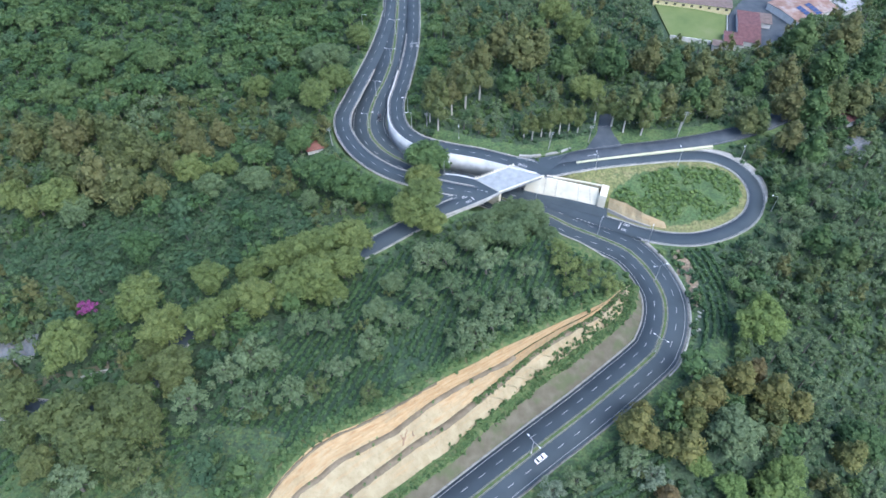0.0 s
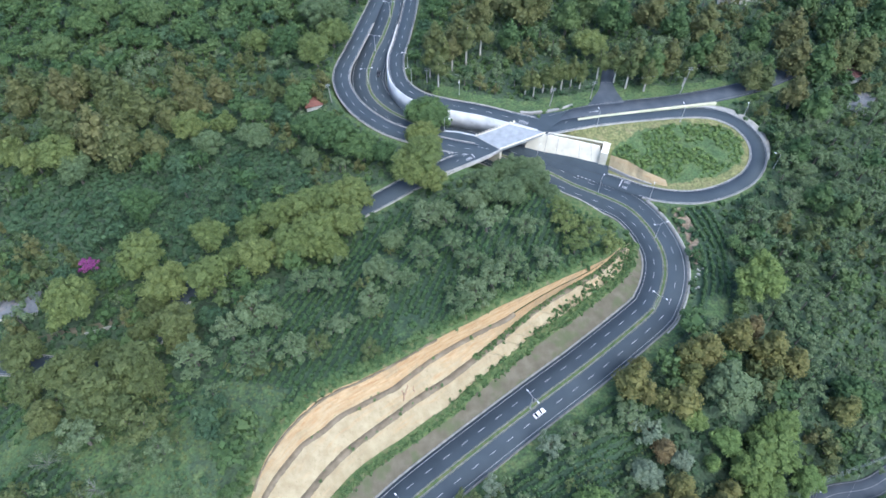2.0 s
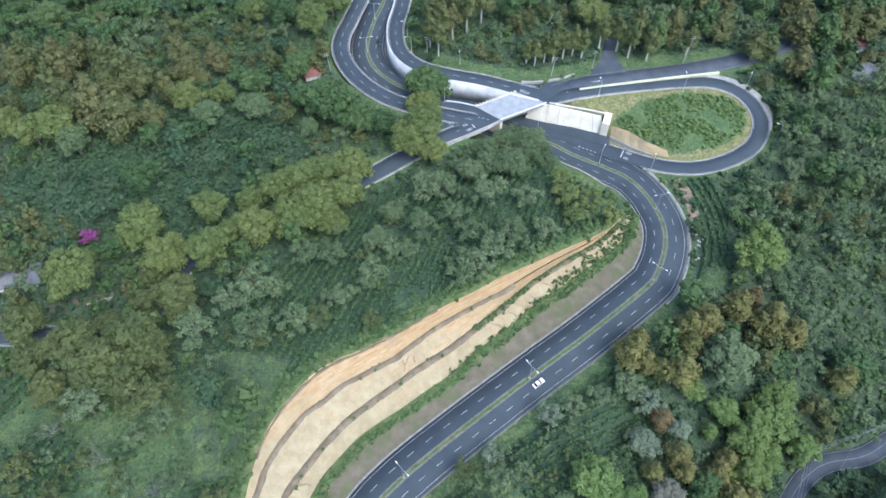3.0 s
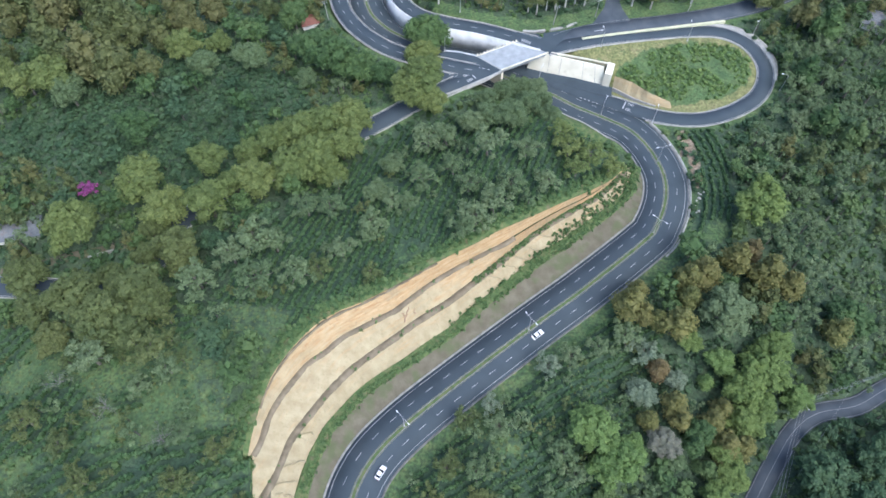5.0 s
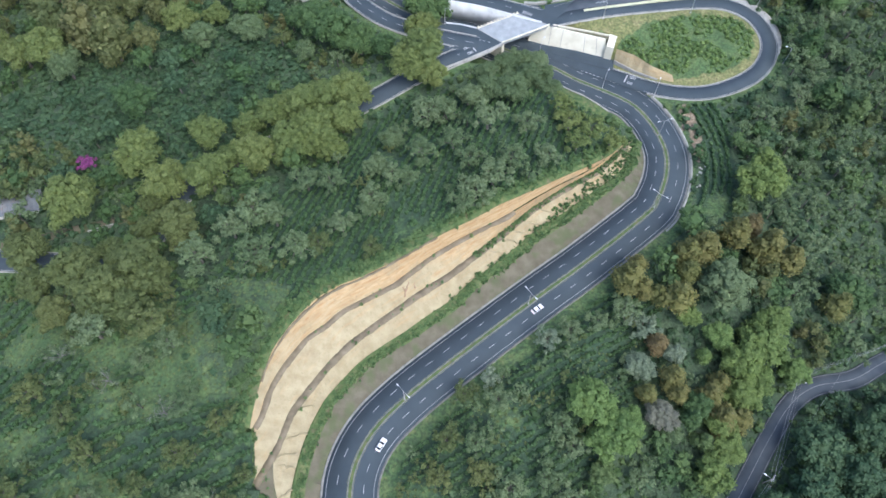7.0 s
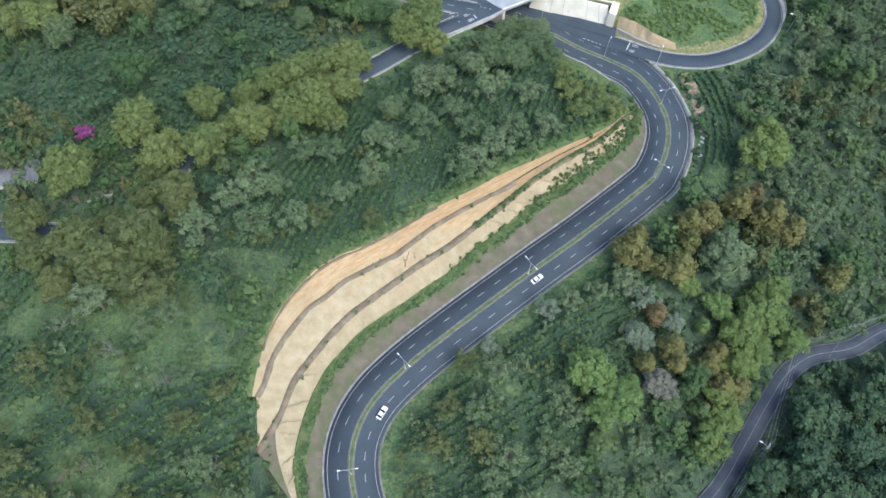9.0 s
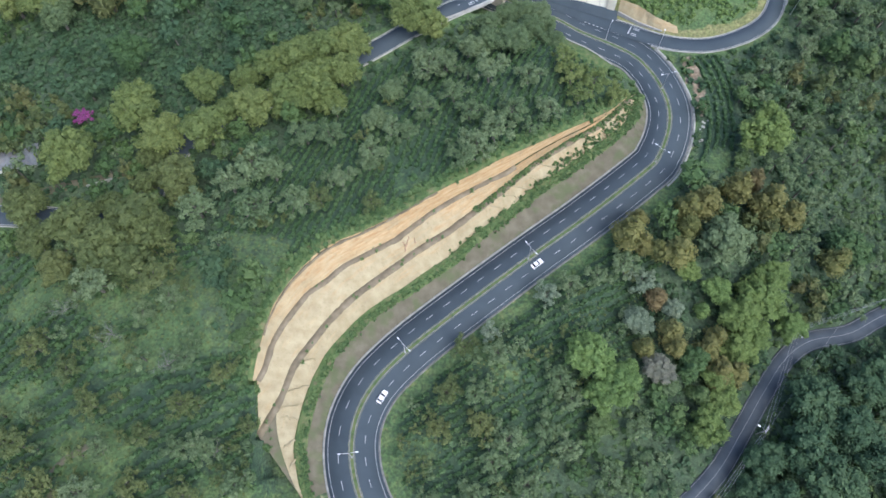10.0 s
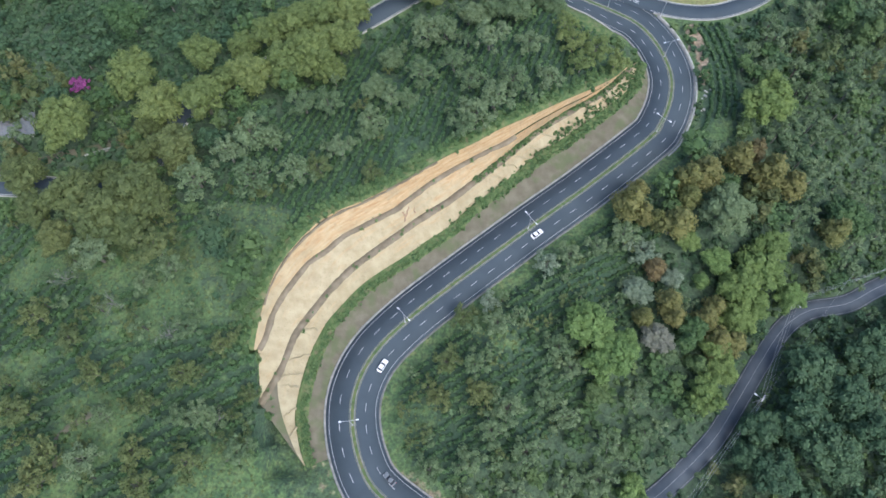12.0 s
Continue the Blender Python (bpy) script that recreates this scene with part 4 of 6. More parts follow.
plant_all("round", "olive", [(-118.1, 97.7, 8.8), (-105.3, 91.7, 8.8), (-99.3, 100.3, 8.1), (-93, 96.1, 6.6), (-107.1, 85.8, 7.3), (-122.8, 84.2, 5.7), (-98.7, 85.8, 6.5), (-90.1, 116.6, 7.5), (-99.8, 126.9, 4.7), (-87.4, 110.6, 5.2), (-138.3, 105.8, 7.3), (-130.9, 92.8, 5.9), (-110.9, 107.3, 5), (-99.8, 116.4, 5)])
plant_all("round", "grey", [(-79.5, 209.8, 6.5), (-96.2, 205, 6), (-62, 295.8, 8.3), (-53.1, 302.3, 6.2), (-147.3, 189.2, 6.7), (-55.6, 198.3, 4.4), (-58.6, 60.5, 2.3), (-19.1, 149.6, 4.5), (-22.6, 133.8, 3.9)])
plant_all("cone", "ochre", [(-179.9, 236.3, 8.2), (-163.5, 230.7, 8.4), (-159.8, 241.9, 6.5), (-135, 226.4, 8.6), (-141.2, 204.8, 9.7), (-130, 198.3, 8.9), (-156, 210.9, 7.5), (-117.5, 219.1, 5.4), (-113.7, 236.6, 7.6), (-99.7, 238.1, 6), (-129.3, 224.3, 6.5), (-149.5, 237.7, 6.9), (-138.3, 214.6, 7.4), (-118.2, 201.5, 6.1), (-76.4, 240.2, 5), (-108.7, 228.1, 5.9), (-166.6, 222.6, 6.8), (-181.8, 228.6, 7), (38.1, 295.4, 9.8), (18.6, 293.7, 7.6), (7, 275.8, 7.3), (-3.7, 268.8, 6.6), (27.8, 309.4, 7.3), (49.1, 305.1, 7.3), (173.7, 254.1, 6.2), (142.8, 243.3, 5.3), (79.2, 260.8, 4.4)])
plant_all("cone", "amber", [(88.8, 110.5, 6.4), (101.5, 117.5, 5.9), (82.8, 109, 5.3), (76.3, 91.9, 6.5), (61.6, 98.7, 6.1), (112.5, 113.3, 6.8), (120, 108.9, 5.7), (65.9, 95.6, 4.3), (72.8, 67.1, 4.6), (84.8, 62.2, 4.7), (94.7, 55.9, 4.9), (88.4, 55.4, 5.1), (133.8, 93.4, 5.8), (64.3, 61.7, 3.9), (88.6, 66.4, 4.1), (74.3, 61.8, 3.9)])
plant_all("cone", "mid", [(143.9, 248.2, 5.9), (166.5, 247.5, 8.2), (184.9, 279.3, 8.9), (159.7, 224.3, 7.3), (81.5, 287.5, 8.2), (94, 250.4, 7.1), (119.4, 260.5, 7.4), (84.1, 284.8, 7.1), (146.2, 271.4, 6.7), (110.3, 279.4, 7.7), (178.8, 302.2, 9.2), (203.3, 278.7, 9.1), (147, 202, 5.9), (148.2, 177.8, 6.1), (156.9, 170, 5.7), (59.9, 287.5, 7.1), (31.6, 276.2, 6.3), (72.3, 299.3, 7.8), (77.8, 55, 3.9), (81.8, 48.5, 3.6), (189.9, 265, 7)])
plant_all("cone", "ochre", [(137.3, 243.6, 6.3), (158, 252.1, 7.6), (161.5, 272.1, 7.9), (152.4, 231.9, 6.8), (87.1, 254.9, 6.6), (103.1, 256, 6.8), (124, 256, 6.4), (100.7, 287.2, 7.7), (124.2, 280.1, 7.8), (201.2, 302, 9.4), (190, 255.8, 7.4), (180.2, 256.9, 7.3)])
plant_all("open", "grey", [(-47, 131.4, 5.5), (-38, 130.3, 5.1), (-24.3, 121.5, 5.2), (-24.5, 117.4, 4.2), (-7.6, 141.4, 5.5), (-6.1, 163.7, 6.7), (3.2, 146.4, 5.5), (1.3, 164.2, 5.5), (15.7, 154.7, 6.4), (8.9, 138.8, 5.1), (10.7, 123.9, 6.2), (16.5, 129.8, 6.3), (6.5, 118.6, 5.1), (23.5, 139.7, 5.5), (-62.2, 116.1, 7.1), (-69.1, 110.6, 5.7), (-79.4, 102.6, 6.8), (-59.5, 100.8, 6.8), (-55.2, 114.5, 4.9), (-45.9, 103.1, 5.7), (-33.1, 112.2, 4.5), (30, 156.4, 5.4), (36.5, 141.8, 4.8), (58.7, 89.3, 5.3), (-107, 76.8, 6.5), (-120.2, 89.3, 5.3), (-17.6, 129.9, 4.2), (-12, 128.6, 4.2)])
plant_all("open", "grey", [(-74.8, 53.2, 4.3), (-82.2, 72.3, 4.4), (-91, 67.8, 3.8), (-69.2, 28.6, 4.2), (-96.7, 28.7, 3.7), (-99.9, 16.3, 5.1), (-75.5, 27.8, 3.9), (-66, 27.8, 4.2), (-57.1, 18.6, 4.7), (16.8, 58.1, 4.6), (35.9, 51.5, 5), (9.6, 45.8, 4.5), (39.6, 45.2, 4.4), (19.5, 32.5, 5.5), (30.3, 36.5, 4.6), (37.2, 30.1, 5), (14.3, 26, 4.8), (24.4, 19.9, 5.2), (7.5, 16.4, 4.8), (50.7, 23.5, 5.1), (36.4, 10.7, 5), (46.9, 12.3, 5.1), (62.2, 27.3, 4.5), (59.1, 37.3, 4.5), (20.8, 8.9, 4.6), (-3.9, 14.9, 4.2)])
plant_all("open", "olive", [(-88.5, 78.3, 6.9), (-39.4, 104.8, 4.4), (-23.5, 103.6, 3.7), (-56.8, 96.9, 4.1), (-121.9, 57.5, 5.1), (-74.9, 40.2, 4.2), (-85.2, 30.8, 4.3), (-109.6, 18.5, 5.2), (6.4, 60.8, 4.3), (1, 46, 4.2), (11.2, 37.5, 4.2), (-2.4, 35.9, 3.9), (-120.3, 29.4, 5.3), (-110, 50.5, 4.2), (-86.8, 18.6, 4.6), (-55.7, 34.3, 3.2), (-70.5, 15.6, 4.8), (-83.8, 9.7, 4.9), (-111.7, 9.6, 5.5), (-101.6, 40.5, 4.5), (-64.5, 48.4, 3.9)])
plant_all("pine", "olive", [(40.8, 242, 3.9), (45.3, 244.5, 3.9), (49.1, 243.7, 4.4), (53.5, 245.4, 4.4), (58, 247, 4.4), (62.1, 246.2, 3.9), (78, 249.4, 4.5), (82.8, 245.2, 4.5), (90.8, 243.5, 4.5), (70.5, 251.2, 4.5), (109.4, 247.5, 4.6), (37.2, 243.8, 3.4), (-6.2, 255.6, 4.9), (0.3, 259, 5.4)])
plant_all("pine", "ochre", [(-2.3, 249.9, 5.3), (10.7, 264.6, 6), (4.2, 260.3, 5), (17.6, 271.7, 5.6)])
plant_all("cone", "rust", [(70.2, 78.6, 4.3), (109, 122.1, 4.6)])
plant_all("round", "pale", [(62.7, 71.2, 4.8), (75.7, 75.8, 3.6)])
plant_all("open", "pale", [(65.9, 84.1, 5.4), (33.7, 78.7, 4.2), (14.2, 66.5, 3.6)])
plant_all("round", "mauve", [(67.2, 55.3, 5.0)])
plant_all("open", "grey", [(50.4, 84.3, 4.1), (41.0, 81.2, 4.1), (28.4, 201.2, 5.3), (17.5, 188.1, 4.6), (25.8, 183.6, 4.5)])
plant_all("round", "grey", [(24.7, 199.2, 4.8), (33.0, 201.1, 4.8), (16.9, 188.8, 4.1), (26.7, 177.5, 6.2), (17.0, 176.9, 5.2), (32.8, 189.6, 5.6), (42.2, 183.6, 5.0), (9.3, 172.9, 5.0), (71.4, 50.5, 3.4), (93.6, 95.4, 8.4), (37.8, 199.2, 5.3), (40.9, 193.3, 4.3)])
plant_all("round", "lime", [(80.5, 88.0, 4.0)])
plant_all("cone", "fresh", [(85.2, 75.0, 3.0)])
plant_all("cone", "amber", [(82.7, 102.2, 4.6), (70.7, 94.0, 4.0), (65.7, 105.2, 4.2)])
plant_all("round", "dark", [(116.8, 46, 8.4), (94.7, 20.4, 5.1), (99, 27.3, 6.3), (101.2, 15.5, 7.3), (112.1, 30.3, 8.2), (125.4, 37.1, 8.2), (117.3, 20.1, 8.6), (131, 26.9, 7.7), (136.7, 51.7, 7.2)])
plant_all("open", "grey", [(144.5, 206, 4.6), (152, 214, 5), (157, 203, 5.2), (149, 195, 5), (164, 196, 5.4), (139, 180, 5), (166, 211, 5.5), (158, 219, 4.8), (147, 186, 4.6), (160, 185, 5.2)])
plant_all("open", "pink", [(-127.9, 143, 3.6)])
plant_all("open", "yellow", [(46.1, 159.5, 5.5), (54.1, 156.9, 5.9), (61, 152.9, 4.7), (47.8, 149.4, 4.6), (43.9, 167, 4.8)])
plant_all("bare", "grey", [(-116.8, 69.7, 3.7), (-99.7, 61.8, 3.5), (-80.6, 51.8, 4), (-64.1, 28.1, 2.9), (-97.3, 28.9, 2.7)])
plant_all("round", "lime", [(103.4, 79.1, 7.6), (97.5, 73.7, 6.8), (109.4, 85.3, 6.6), (89.9, 46.8, 5.5), (83, 37.7, 5.8), (95.2, 63, 6), (101.8, 68.9, 6.1), (86.9, 53.9, 4.8), (114.3, 138.9, 8.7)])


# ---- forest, coffee and undergrowth as stuff ----
rng = np.random.default_rng(11)


def scatter(step, jitter=0.45):
    """Points of a jittered grid over the land in view."""
    px, py = np.meshgrid(np.arange(-290, 290, step), np.arange(-14, 398, step))
    p = np.column_stack([px.ravel(), py.ravel()]) + rng.uniform(-jitter, jitter, (px.size, 2)) * step
    return p[np.abs(p[:, 0]) < 136 + 0.35 * np.maximum(p[:, 1], 0)]


def clear_of_roads(p, tall, margin):
    """Keeps what neither stands on a road nor would hide one from the far side of the valley below the drone."""
    ok = np.ones(len(p), bool)
    out = p / (np.linalg.norm(p, axis=1)[:, None] + 1e-6) * (np.linalg.norm(p, axis=1) / HEIGHT * tall * 0.8)[:, None]
    for line, w in CORRIDORS:
        m = margin - 1.6 if line is LOW_ROAD else margin
        if line is ROAD_WEST:
            ok &= nearest(p, line)[0] > 3.5
            line = line[(line[:, 0] > -27) | (line[:, 0] < -138)]
        for f in (0, 0.5, 1):
            ok &= nearest(p + out * f, line)[0] > w + m
    cr = nearest(p, crest)[0]
    ok &= ~inside(p, CUT_POLY) & (cr > 2.5) & ~inside(p + out, CUT_POLY)
    ok &= ~inside(p, VERGE_POLY)
    d, z, s = nearest(p, HIGHWAY)
    ok &= ~((s < 0) & (d < 26) & (p[:, 1] < 165) & (p[:, 1] > -30))
    ok &= ~((s > 0) & (d < 13.2) & (p[:, 1] < 124))
    return ok


PITCH_POLY = np.array([(112, 385), (118, 312), (150, 306), (178, 318), (215, 350), (215, 400), (112, 400)], dtype=float)


def stuff(name, temps, pts, radii, mats, label, category, sink=0.0):
    """Joins many plants into one object: each a template, turned, scaled and tinted."""
    z = height(pts[:, 0], pts[:, 1]) - sink
    V, F, I, T, n = [], [], [], [], 0
    for k, ((x, y), h, r) in enumerate(zip(pts, z, radii)):
        v, f, mi = temps[int(rng.integers(len(temps)))]
        a = rng.uniform(0, 6.28)
        c, s = math.cos(a) * r, math.sin(a) * r
        w = np.empty_like(v)
        w[:, 0], w[:, 1], w[:, 2] = v[:, 0] * c - v[:, 1] * s + x, v[:, 0] * s + v[:, 1] * c + y, v[:, 2] * r * rng.uniform(0.85, 1.2) + h
        V.append(w)
        F.append(f + n)
        I.append(mi)
        T.append(np.full(len(v), rng.uniform()))
        n += len(v)
    me = mesh_of(name, np.concatenate(V), np.concatenate(F), mats, np.concatenate(I), tint=np.concatenate(T))
    return tagged(new(name, me), label, category, kind="stuff")


def forest_templates(kind, seed, lobes_n, count, size, variants=6):
    out = []
    for k in range(variants):
        r = np.random.default_rng(seed + k)
        lobes = KINDS[kind][0](r, lobes_n)
        fv, fq = foliage(r, lobes, count, size, core=0.55 if kind == "open" else 0.78, plain=True)
        tv, tq = tube([(0, 0, -0.3), (0, 0, 1.0)], [0.09, 0.05], 4)
        out.append((np.concatenate([fv, tv]), np.concatenate([fq, tq + len(fv)]), np.concatenate([np.zeros(len(fq)), np.ones(len(tq))])))
    return out


pts = scatter(6.4)
radii = rng.uniform(2.5, 5.2, len(pts)) * (1 + 0.25 * np.sin(pts[:, 0] * 0.05) * np.sin(pts[:, 1] * 0.043))
ok = clear_of_roads(pts, radii * 2.2, 0.8 + radii * 0.6)
ok &= ~inside(pts, PITCH_POLY) & ~inside(pts, LOOP_POLY)
for f in (FIELD_KNOLL, FIELD_WEST, FIELD_EAST, TERRACE):
    ok &= ~inside(pts, f)
ok &= ~(inside(pts, HOLLOW) & (rng.uniform(0, 1, len(pts)) < 0.75))
if PLANTED:
    P = np.array(PLANTED)
    q = np.sqrt(((pts[:, None, :] - P[None, :, :2]) ** 2).sum(2)) - 0.85 * P[None, :, 2] - 0.6 * radii[:, None]
    ok &= q.min(1) > 0
pts, radii = pts[ok], radii[ok]
u = rng.uniform(0, 1, len(pts))
patch = np.array([noise.noise(Vector((x * 0.018, y * 0.018, 3.7))) for x, y in pts])
east, far = pts[:, 0] > 0, pts[:, 1] > 235
kindof = np.where(u < 0.58, 0, np.where(u < 0.66, 1, np.where(u < 0.8, 2, 3)))
kindof = np.where((patch > 0.16) & (u < 0.5), 1, kindof)
kindof = np.where(inside(pts, HOLLOW), np.where(u < 0.6, 2, 0), kindof)
kindof = np.where(~east & far & (pts[:, 1] > 270), np.where(u < 0.8, 0, 2), kindof)
kindof = np.where(east & (pts[:, 1] < 130) & (u > 0.55), 3, kindof)
# Brighter grey-green and ochre trees in the north-east, their colour standing in for haze.
kindof = np.where(east & (pts[:, 1] > 170) & (u < 0.5), np.where(u < 0.28, 3, 1), kindof)
# More grey-green on the right: the trees' own tone, raised further for haze.
kindof = np.where((pts[:, 0] > 112) & (pts[:, 1] > 90) & (pts[:, 1] < 235) & (u < 0.5), 3, kindof)
kindof = np.where((pts[:, 0] > 100) & (pts[:, 1] < 75) & (u < 0.75), 2, kindof)
for k, (nm, kind, mat, label, n, sz, scale) in enumerate((
        ("broadleaf_forest", "round", L_MID, "dense mid-green broadleaf forest on the hills", 215, 0.105, 1.0),
        ("ochre_forest", "cone", L_BRN, "scattered tall trees with ochre-tinged crowns", 230, 0.105, 0.85),
        ("dark_forest", "round", L_DRK, "dark green forest trees in the hollows", 220, 0.11, 0.95),
        ("shade_trees", "open", L_GRY, "grey-green open-crowned trees", 250, 0.085, 1.05))):
    sel = kindof == k
    stuff(nm, forest_templates(kind, 300 + 20 * k, 7, n, sz), pts[sel], radii[sel] * scale, [mat, BARK], label, "forest")


spots = scatter(6.0)
fr = rng.uniform(1.7, 3.9, len(spots))
keep = clear_of_roads(spots, fr * 1.8, 1.0 + fr * 0.5) & (inside(spots, FIELD_KNOLL) | inside(spots, FIELD_WEST) | inside(spots, FIELD_EAST))
keep &= rng.uniform(0, 1, len(spots)) < np.where(inside(spots, FIELD_KNOLL), 0.12, np.where(inside(spots, FIELD_WEST), 0.46, 0.5)) * ~inside(spots, GLADE)
keep &= (np.sqrt(((spots[:, None, :] - P[None, :, :2]) ** 2).sum(2)) - 0.8 * P[None, :, 2]).min(1) > 0
spots, fr = spots[keep], fr[keep]
grey = rng.uniform(0, 1, len(spots)) < np.where(inside(spots, FIELD_WEST), 0.3, 0.5)
stuff("field_trees", forest_templates("open", 700, 6, 170, 0.105), spots[grey], fr[grey], [L_GRY, BARK], "small grey-green shade trees among the coffee rows", "shade trees")
stuff("field_trees", forest_templates("open", 720, 6, 170, 0.105), spots[~grey], fr[~grey], [L_OLV, BARK], "small olive-green shade trees among the coffee rows", "shade trees")


def bush_templates(seed, count, size, flat=0.7, variants=5):
    out = []
    for k in range(variants):
        r = np.random.default_rng(seed + k)
        lobes = [(r.uniform(-0.3, 0.3), r.uniform(-0.3, 0.3), 0.35, 0.75)]
        v, f = foliage(r, lobes, count, size, core=0.85, up=0.8, plain=True)
        out.append((v * (1, 1, flat), f, np.zeros(len(f))))
    return out


# coffee in rows
def rows_of(poly, angle, row, gap):
    c, s = math.cos(radians(angle)), math.sin(radians(angle))
    mid = poly.mean(0)
    a, b = np.meshgrid(np.arange(-130, 130, gap), np.arange(-130, 130, row))
    a = a + rng.uniform(-0.15, 0.15, a.shape) * gap
    bend = 2.5 * np.sin(a * 0.03) + rng.uniform(-0.15, 0.15, b.shape)
    b = b + bend
    p = np.column_stack([(a * c - b * s).ravel() + mid[0], (a * s + b * c).ravel() + mid[1]])
    return p[inside(p, poly)]


west = rows_of(FIELD_WEST, 27, 3.6, 1.2)
north = west[:, 1] > 45
tilted, level = rows_of(FIELD_WEST, 49, 3.6, 1.2), rows_of(FIELD_WEST, 10, 3.6, 1.2)
west = np.vstack([west[~north], tilted[(tilted[:, 1] > 46) & (tilted[:, 0] < -104)], level[(level[:, 1] > 46) & (level[:, 0] > -102)]])
hw_n = normals(HIGHWAY)
terrace = np.vstack([resample(HIGHWAY[:, :2] + hw_n * off, 1.1) for off in np.arange(14.5, 30, 2.8)])
terrace = terrace[inside(terrace, TERRACE)]
coffee = np.vstack([rows_of(FIELD_KNOLL, 67, 2.7, 1.15), west, rows_of(FIELD_EAST, 27, 2.8, 1.2), terrace])
coffee = coffee[clear_of_roads(coffee, np.full(len(coffee), 1.2), 1.0)]
gaps = np.array([clearing(x, y) for x, y in coffee])
coffee = coffee[(gaps < np.where(inside(coffee, FIELD_WEST), 0.1, 0.3)) & ~inside(coffee, GLADE) & (rng.uniform(0, 1, len(coffee)) < 0.93)]
stuff("coffee_bushes", bush_templates(500, 20, 0.26, 1.25), coffee, rng.uniform(0.95, 1.25, len(coffee)) * np.where(inside(coffee, FIELD_WEST), 1.2, 1.0), [L_COF], "rows of dark green coffee bushes on the slopes", "coffee plantation")

under = scatter(2.9)
thick = scatter(2.5)
under = np.vstack([under, thick[inside(thick, HOLLOW)]])
under = under[clear_of_roads(under, np.full(len(under), 1.5), 1.0) & ~inside(under, PITCH_POLY) & ~inside(under, LOOP_POLY) & ~inside(under, TERRACE)]
thin = inside(under, FIELD_KNOLL) | inside(under, FIELD_WEST) | inside(under, FIELD_EAST)
under = under[~thin | (rng.uniform(0, 1, len(under)) < np.where(inside(under, FIELD_KNOLL), 0.04, 0.1))]
low = inside(under, HOLLOW) | (np.array([noise.noise(Vector((x * 0.03, y * 0.03, 5.5))) for x, y in under]) > 0.1)
stuff("dark_undergrowth", bush_templates(580, 13, 0.36, 0.9), under[low], rng.uniform(0.8, 2.2, int(low.sum())), [L_DRK], "low dark green shrubs between the trees", "undergrowth", 0.2)
under = under[~low]
stuff("undergrowth", bush_templates(540, 13, 0.36, 0.9), under, rng.uniform(0.8, 2.2, len(under)), [L_MID], "low green shrubs between the trees", "undergrowth", 0.2)

tufts = scatter(1.9)
tufts = tufts[(inside(tufts, FIELD_WEST) | inside(tufts, GLADE) | inside(tufts, FIELD_EAST)) & clear_of_roads(tufts, np.full(len(tufts), 0.5), 0.5)]
tufts = tufts[np.array([clearing(x, y) for x, y in tufts]) > np.where(inside(tufts, GLADE), -0.2, 0.06)]
stuff("meadow_tufts", bush_templates(570, 9, 0.42, 0.7, 4), tufts, rng.uniform(0.25, 0.75, len(tufts)), [L_OLV], "tufts of tall grass in the clearings", "grass", 0.1)

mound = scatter(1.7)
d_l = nearest(mound, LOOP)[0]
mound = mound[inside(mound, MOUND_POLY) & (d_l > 5)]
mound = mound[np.array([noise.noise(Vector((x * 0.12, y * 0.12, 2.2))) for x, y in mound]) > -0.2]
stuff("mound_shrubs", bush_templates(560, 26, 0.28, 1.0), mound, rng.uniform(0.6, 1.6, len(mound)), [L_BRT], "fresh green shrubs on the mound inside the loop", "shrubs", 0.1)

# ---- apron between the gutter and the cut ----
def apron_meshes():
    d = ((toe[:, None, :2] - HIGHWAY[None, :, :2]) ** 2).sum(2)
    k = d.argmin(1)
    n = normals(HIGHWAY)
    edge = HIGHWAY[k].copy()
    edge[:, :2] -= n[k] * 8.8
    edge[:, 2] += 0.12
    rg = np.random.default_rng(8)

    def loft(f0, f1, rows, name, mat, bulge):
        out = []
        for u in np.linspace(f0, f1, rows):
            p = edge + (toe - edge) * u
            p[:, 2] = edge[:, 2] + (toe[:, 2] + 0.3 - edge[:, 2]) * u ** bulge + rg.normal(0, 0.06, len(p))
            out.append(p)
        v = np.stack(out, 1).reshape(-1, 3)
        i = np.arange(len(toe) - 1)
        q = np.concatenate([np.stack([i * rows + c, i * rows + c + 1, (i + 1) * rows + c + 1, (i + 1) * rows + c], 1) for c in range(rows - 1)])
        return mesh_of(name, v, q[:, ::-1].copy(), mat, smooth=True)

    structure("apron", loft(0.0, 0.68, 6, "apron", EARTH, 1.0), "bare grey-brown earth apron beside the highway", "verge")
    structure("weed_strip", loft(0.66, 1.04, 4, "weed_strip", GRASS, 1.0), "strip of weeds along the foot of the cut", "verge")
    return edge


apron_edge = apron_meshes()


# ---- the bridge and its junctions ----
def prism(name, poly, z0, z1, mats, top=None):
    """A block over a plan outline (anticlockwise or not), from z0 to z1."""
    poly = [tuple(p) for p in poly]
    area = sum(a[0] * b[1] - b[0] * a[1] for a, b in zip(poly, poly[1:] + poly[:1]))
    if area < 0:
        poly = poly[::-1]
    n = len(poly)
    z1s = list(z1) if isinstance(z1, (list, tuple)) else [z1] * n
    if area < 0:
        z1s = z1s[::-1]
    v = [(x, y, z0) for x, y in poly] + [(x, y, z) for (x, y), z in zip(poly, z1s)]
    f = [tuple(range(n - 1, -1, -1)), tuple(range(n, 2 * n))] + [(i, (i + 1) % n, n + (i + 1) % n, n + i) for i in range(n)]
    return mesh_of(name, v, f, mats, [0, 1 if top else 0] + [0] * n if top else None)


